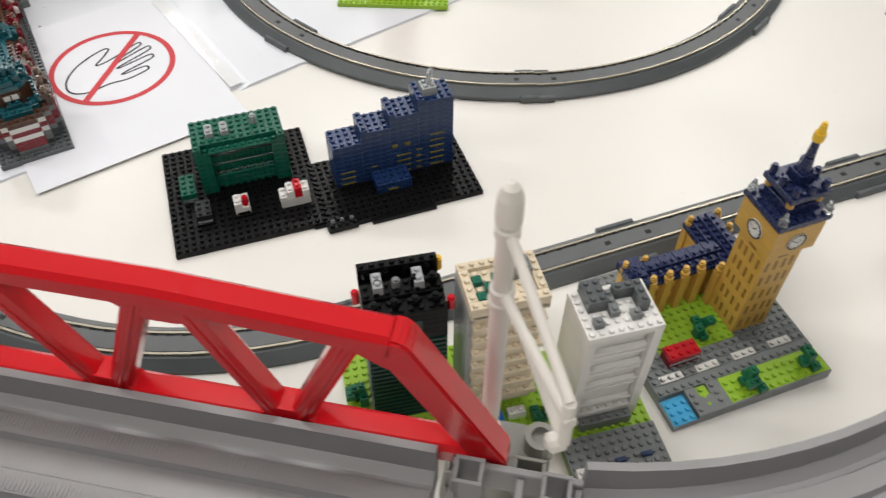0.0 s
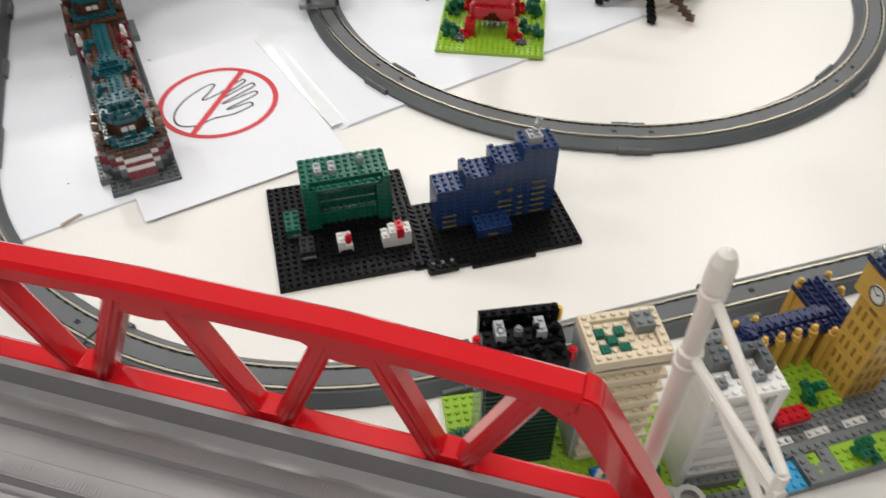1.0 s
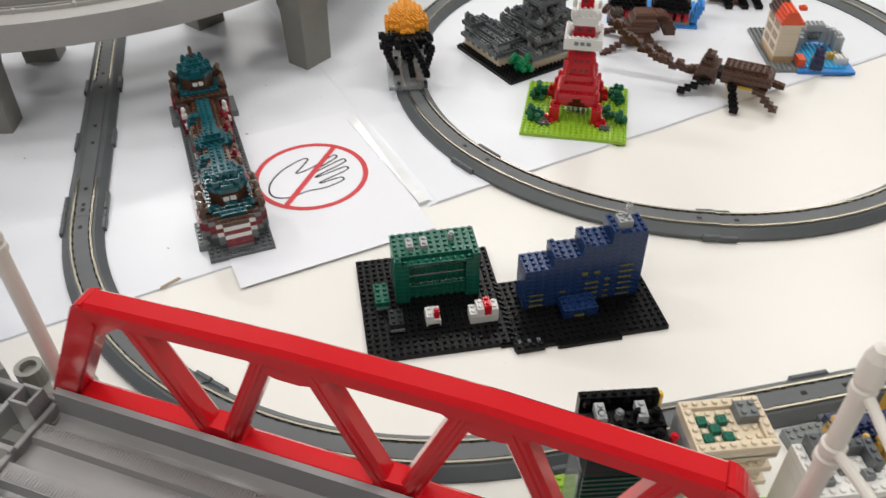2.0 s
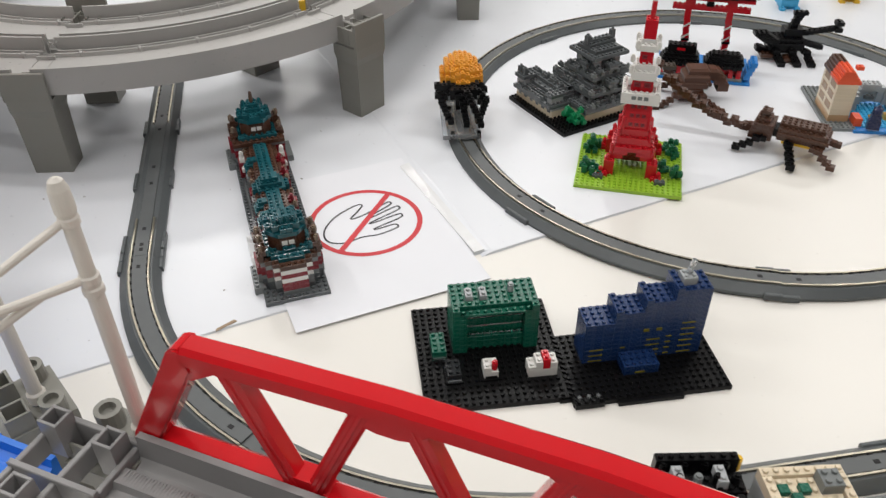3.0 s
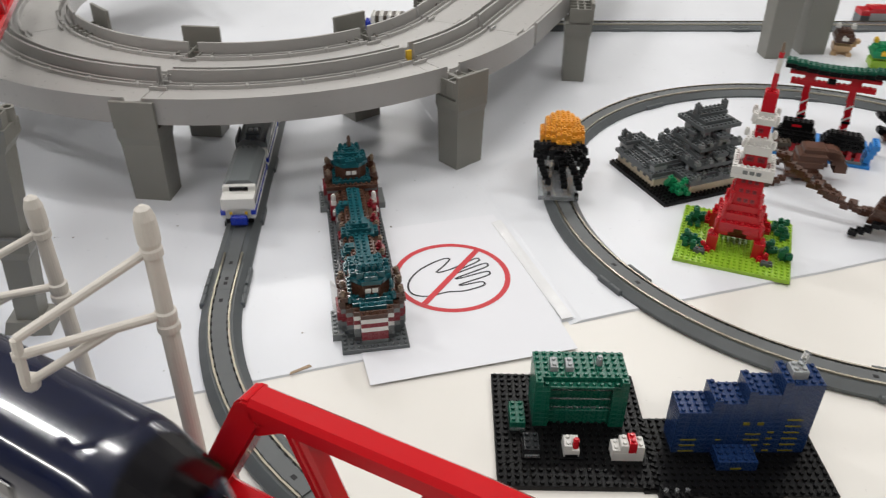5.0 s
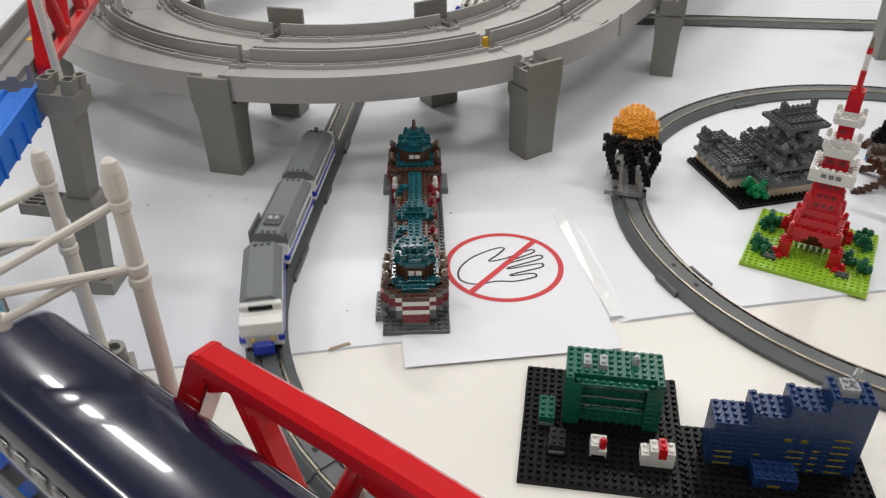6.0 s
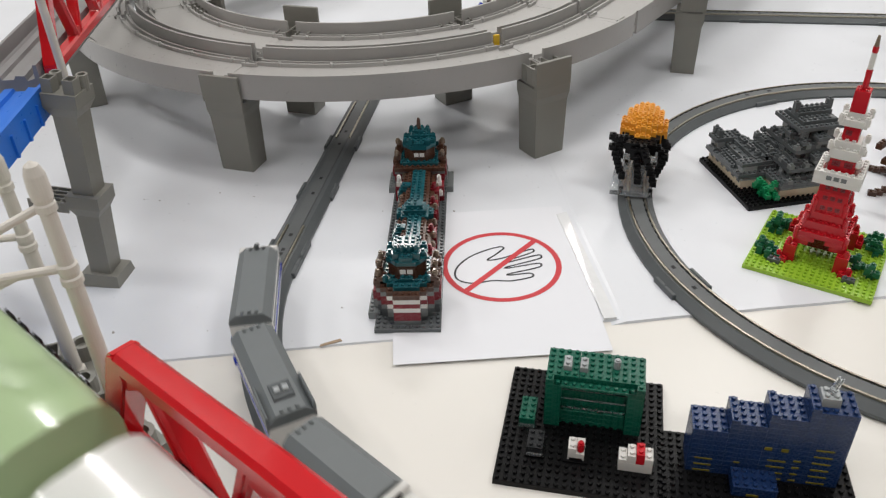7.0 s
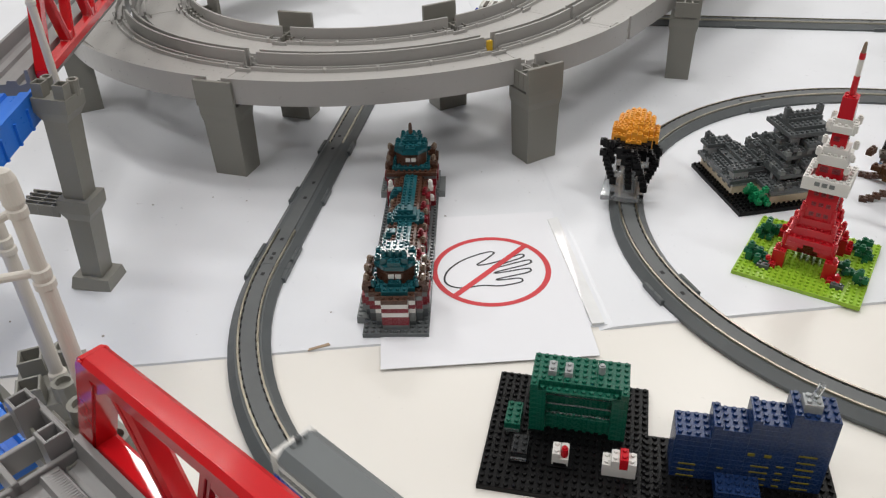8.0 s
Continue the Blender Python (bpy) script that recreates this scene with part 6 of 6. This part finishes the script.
def small_car(kind):
    """A small brick railway car, 5 studs wide; its middle lies at the origin, nose towards +x."""
    c = thing("brick_train_car", pose(0, 0, 0), "grey-roofed white and blue brick train car", "toy train", "small train cars")
    L, W = CARL / 2, 0.0120
    zz = 0.004
    part("underframe", box(bmesh.new(), -L + 0.002, -W + 0.002, zz - 0.002, L - 0.002, W - 0.002, zz + 0.003), BLACK, c)
    for x in (-L + 0.014, L - 0.014):
        for s in (-1, 1):
            part("wheel", rod(bmesh.new(), (x, s * 0.0050, 0.0022), (x, s * 0.0070, 0.0022), 0.0022, 12), BLACK, c)
    body = bmesh.new()
    hull(body, [(-L, -W, zz + 0.003), (L, -W, zz + 0.003), (L, W, zz + 0.003), (-L, W, zz + 0.003)], [(-L, -W, zz + 0.019), (L, -W, zz + 0.019), (L, W, zz + 0.019), (-L, W, zz + 0.019)])
    ob = part("body", body, WHITE, c)
    for s in (-1, 1):
        part("stripe", box(bmesh.new(), -L + 0.001, s * W - 0.0003, zz + 0.0065, L - 0.001, s * W + 0.0003, zz + 0.0095), NAVYB, ob, "blue stripe")
        part("window_band", box(bmesh.new(), -L + 0.004, s * W - 0.0002, zz + 0.012, L - 0.004, s * W + 0.0002, zz + 0.0155), DGREY, ob)
    x0, x1 = -L, L
    if kind == "nose":
        x1 = L - 0.016
    if kind == "tail":
        x0 = -L + 0.004
    roof = bmesh.new()
    a = [(-W, zz + 0.0192), (W, zz + 0.0192), (W, zz + 0.0222), (W * 0.62, zz + 0.0262), (-W * 0.62, zz + 0.0262), (-W, zz + 0.0222)]
    hull(roof, [(x0, y, z) for y, z in a], [(x1, y, z) for y, z in a])
    part("roof", roof, TRAINR, c, "smooth grey roof")
    for y in (-0.004, 0.0, 0.004):
        for x in (x0 + 0.0022, x1 - 0.0022)[:1 if kind == "nose" else 2]:
            st = bmesh.new()
            add_stud(st, x, y, zz + 0.0262)
            part("stud", st, TRAINR, c)
    if kind == "nose":
        for dx, h, m in ((0.0, 0.0235, WHITE), (0.004, 0.0195, WHITE), (0.008, 0.0155, WHITE), (0.012, 0.0115, WHITE)):
            bm = box(bmesh.new(), x1 + dx, -W + dx * 0.25, zz + 0.003, x1 + dx + 0.004, W - dx * 0.25, zz + h, 0.0006)
            part("nose_step", bm, m, c)
        part("windscreen", box(bmesh.new(), x1 + 0.0035, -0.0068, zz + 0.0190, x1 + 0.0046, 0.0068, zz + 0.0228), BLACK, c)
        part("skirt", box(bmesh.new(), x1 + 0.010, -0.006, zz - 0.001, x1 + 0.019, 0.006, zz + 0.006, 0.001), NAVYB, c, "blue skirt")
        for s in (-1, 1):
            part("headlight", box(bmesh.new(), x1 + 0.0155, s * 0.0055 - 0.001, zz + 0.0065, x1 + 0.0165, s * 0.0055 + 0.001, zz + 0.0085), YELLOW, c)
    if kind == "middle":
        part("collector", box(bmesh.new(), L - 0.022, -0.0055, zz + 0.0262, L - 0.010, 0.0055, zz + 0.0276, 0.0005), DGREY, c)
        for y in (-0.0022, 0.0022):
            part("insulator", box(bmesh.new(), L - 0.018, y - 0.0015, zz + 0.0276, L - 0.014, y + 0.0015, zz + 0.0290, 0.0004), LGREY, c)
        for s in (-1, 1):
            part("end_wall", box(bmesh.new(), L - 0.024, s * W - 0.0008, zz + 0.018, L, s * W + 0.0006, zz + 0.0275, 0.0006), TRAINR, c)
    if kind == "tail":
        part("end_piece", box(bmesh.new(), -L - 0.001, -W, zz + 0.004, -L + 0.004, W, zz + 0.024, 0.001), WHITE, c)
        part("lamp", lathe(bmesh.new(), [(0.0016, zz + 0.0262), (0.0016, zz + 0.0295), (0.0008, zz + 0.0300)], -L + 0.006, 0, 10), DGREY, c)
    for s in (-1, 1):
        for y in (-1, 1):
            part("corner_block", box(bmesh.new(), s * (L - 0.0015) - 0.002, y * (W - 0.001) - 0.002, zz + 0.006, s * (L - 0.0015) + 0.002, y * (W - 0.001) + 0.0016, zz + 0.010, 0.0004), NAVYB, c)
    return c


NEARB = Vector((-0.047, 0.0015))


def near_at(s):
    """Place and heading on the elevated line; s is measured along it from the middle of the red bridge."""
    if s < 0.126:
        return NEARB.x + s * math.cos(dir0), NEARB.y + s * math.sin(dir0), dir0
    a = radians(-86) + (s - 0.126) / RC
    return ccx + RC * math.cos(a), ccy + RC * math.sin(a), a + math.pi / 2


def body_section(w, h, r=0.55):
    """The cross-section of a streamlined car: upright sides, rounded shoulders, slightly domed roof."""
    out = []
    for k in range(17):
        a = math.pi * k / 16
        out.append((w * math.copysign(abs(math.cos(a)) ** r, math.cos(a)), h * (0.55 + 0.45 * abs(math.sin(a)) ** 0.75)))
    return [(w * 0.92, 0.0), *[(y, z) for y, z in out], (-w * 0.92, 0.0)]


def loft(bm, stations, section):
    """Skins rings of a cross-section scaled along x: stations are (x, width scale, height scale)."""
    rings = [[bm.verts.new((x, y * ws, z * hs)) for y, z in section] for x, ws, hs in stations]
    n = len(section)
    # the ends get their own corners, so that the smooth skin stays even up to them
    for (x, ws, hs), flip in ((stations[0], True), (stations[-1], False)):
        cap = [bm.verts.new((x, y * ws, z * hs)) for y, z in section]
        bm.faces.new(cap[::-1] if flip else cap)
    for a, b in zip(rings, rings[1:]):
        for i in range(n):
            bm.faces.new((a[i], a[(i + 1) % n], b[(i + 1) % n], b[i]))
    return bm


def express_car(length, colour, nose=0, cap=None, label="", tall=1.0):
    """A streamlined toy railway car, 37 mm wide; nose +1 points forward, -1 back, 0 is a plain middle car."""
    c = thing("express_train_car", pose(0, 0, 0), label, "toy train", "large train cars")
    L = length / 2
    sec = body_section(0.0178, 0.040 * tall)
    nl = 0.038 if nose else 0.0
    main = [(-L + (nl if nose < 0 else 0.001), 1, 1), (L - (nl if nose > 0 else 0.001), 1, 1)]
    part("body", loft(bmesh.new(), main, sec), colour, c, "glossy body", smooth=True, m=pose(0, 0, 0.006))
    if nose:
        pts = []
        for k in range(11):
            t = k / 10
            pts.append((nose * (L - nl + nl * t), max(0.12, (1 - t ** 2.4)) ** 0.6, max(0.16, 1 - 0.82 * t ** 1.5)))
        if nose < 0:
            pts = pts[::-1]
        nob = part("nose", loft(bmesh.new(), pts, sec), cap, c, "metallic teal nose" if cap is TEALC else "dark rounded nose", smooth=True, m=pose(0, 0, 0.006))
        rim = [(nose * (L - nl) - 0.0014, 1.005, 1.004), (nose * (L - nl) + 0.0014, 1.005, 1.004)]
        if cap is TEALC:
            part("rim_band", loft(bmesh.new(), rim, sec), LIMEC, c, "thin bright green band", m=pose(0, 0, 0.006))
        wx = nose * (L - nl * 0.54)
        bm = bmesh.new()
        ring0, ring1 = [], []
        for k in range(9):
            a = radians(28 + 124 * k / 8)
            y, z = 0.0155 * math.cos(a), 0.0145 + 0.0245 * math.sin(a)
            ring0.append((wx - nose * 0.004, y * 1.03, z + 0.0068))
            ring1.append((wx + nose * 0.006, y * 0.94, z + 0.0042))
        hull(bm, [*ring0, (wx - nose * 0.004, 0, 0.02)], [*ring1, (wx + nose * 0.006, 0, 0.02)])
        part("windscreen", bm, BLACKG, c, "black windscreen")
        for s in (-1, 1):
            part("headlight", box(bmesh.new(), nose * (L - 0.012) - 0.003, s * 0.0085 - 0.0016, 0.020, nose * (L - 0.012) + 0.003, s * 0.0085 + 0.0016, 0.0245, 0.0006), BLACKG, c)
    for s in (-1, 1):
        for k in range(int((2 * L - nl - 0.02) / 0.009)):
            x = (-L + 0.010 + (nl if nose < 0 else 0)) + 0.009 * k
            part("window", box(bmesh.new(), x, s * 0.0176 - 0.0004, 0.026, x + 0.0055, s * 0.0176 + 0.0004, 0.031), BLACKG, c)
    if nose >= 0:
        part("coupler", box(bmesh.new(), -L - 0.0110, -0.0085, 0.007, -L + 0.002, 0.0085, 0.022, 0.001), COUPLE, c, "dull pinkish coupler")
    part("underframe", box(bmesh.new(), -L + 0.004, -0.0135, 0.003, L - 0.004 - (nl * 0.4 if nose else 0), 0.0135, 0.008), BLACK, c)
    for x in (-L * 0.6, L * 0.55):
        for s in (-1, 1):
            part("wheel", rod(bmesh.new(), (x, s * 0.0100, 0.0058), (x, s * 0.0125, 0.0058), 0.0055, 14), BLACK, c)
    return c


def far_things():
    """Distant odds and ends on the far side of the layout."""
    pier(-0.083, 0.903, 31, 0.080)
    pier(-0.048, 0.938, 31, 0.080)
    b = thing("striped_box", pose(-0.520, 0.722, TOP, 0, 0, 25), "small dark brown and white striped brick box beyond the viaduct", "brick model")
    for k in range(8):
        brick(b, DTANK if k % 2 else WHITE, 1.2 * k, 0, 0, 1.2, 5, 10, k % 2 == 0)
    brick(b, NAVYB, -2, 1, 0, 2, 4, 7)
    brick(b, YELLOW, -4, 1, 0, 2, 4, 4)
    r = thing("red_white_block", pose(0.0, 1.075, TOP, 0, 0, 25), "red and white brick vehicle standing far off", "brick model")
    brick(r, LGREY, 3, 0, 0, 14, 5, 5, False)
    brick(r, RED, 3, 0, 5, 14, 5, 2)
    brick(r, DGREY, 0, 0, 0, 3, 5, 4, False)
    brick(r, RED, 0, 0, 4, 3, 5, 2)


NAVYB = plastic("train_blue", (0.015, 0.04, 0.42), 0.25)
TRAINR = plastic("train_roof_grey", (0.155, 0.17, 0.175), 0.38, 0.06)
NAVYC = plastic("train_navy", (0.006, 0.010, 0.035), 0.17, 0.06, 30, 0.01, 0.6)
WHITEC = plastic("train_white", (0.74, 0.75, 0.72), 0.15, 0.04, 30, 0.01, 0.5)
GREENC = plastic("train_pale_green", (0.42, 0.56, 0.32), 0.18, 0.05, 30, 0.01, 0.5)
TEALC = plastic("train_teal", (0.05, 0.33, 0.54), 0.16, 0.06, 30, 0.01, 0.6)
TEALC.node_tree.nodes["Principled BSDF"].inputs["Metallic"].default_value = 0.55
COUPLE = plastic("coupler_beige", (0.50, 0.40, 0.35), 0.45)
LIMEC = plastic("train_green", (0.03, 0.24, 0.11), 0.2)
BLACKG = plastic("gloss_black", (0.008, 0.008, 0.01), 0.08)

far_things()
SMALL = [(small_car("nose"), 0.0), (small_car("middle"), 0.0835), (small_car("tail"), 0.167)]
EXPRESS = [(express_car(0.142, NAVYC, 1, NAVYC, "glossy navy blue express train car with rounded nose", 0.84), 0.244), (express_car(0.142, NAVYC, 0, None, "glossy navy blue express train car", 0.84), 0.0970),
           (express_car(0.115, WHITEC, 1, TEALC, "white express train car with metallic teal nose", 0.86), -0.0520), (express_car(0.078, GREENC, 0, None, "pale green glossy express train car", 0.80), -0.1650),
           (express_car(0.096, WHITEC, -1, TEALC, "white express train car with metallic teal tail", 0.86), -0.2540)]


def small_train_at(t):
    """Distance of the leading car's middle along the oval."""
    return SMALL_S0 + SMALL_V * t


SMALL_V, SMALL_S0 = 0.172, 0.450 - 0.172 * 6.5
EXP_V, EXP_X0 = 0.215, -0.136 + 0.047 - 0.215 * 6.4


def motions():
    times = [0.2 * k for k in range(41)]
    for ob, back in SMALL:
        rows = []
        for t in times:
            s = small_train_at(t) - back
            x0, y0, _ = oval_at(s - CARL * 0.32)
            x1, y1, _ = oval_at(s + CARL * 0.32)
            rows.append((t, pose((x0 + x1) / 2, (y0 + y1) / 2, TH + 0.0016, 0, 0, math.degrees(math.atan2(y1 - y0, x1 - x0)))))
        walk(ob, rows)
    for ob, d in EXPRESS:
        rows = []
        for t in times:
            x, y, a = near_at(EXP_X0 + EXP_V * t + d)
            rows.append((t, pose(x, y, DZ + 0.0015, 0, 0, math.degrees(a))))
        walk(ob, rows)


motions()
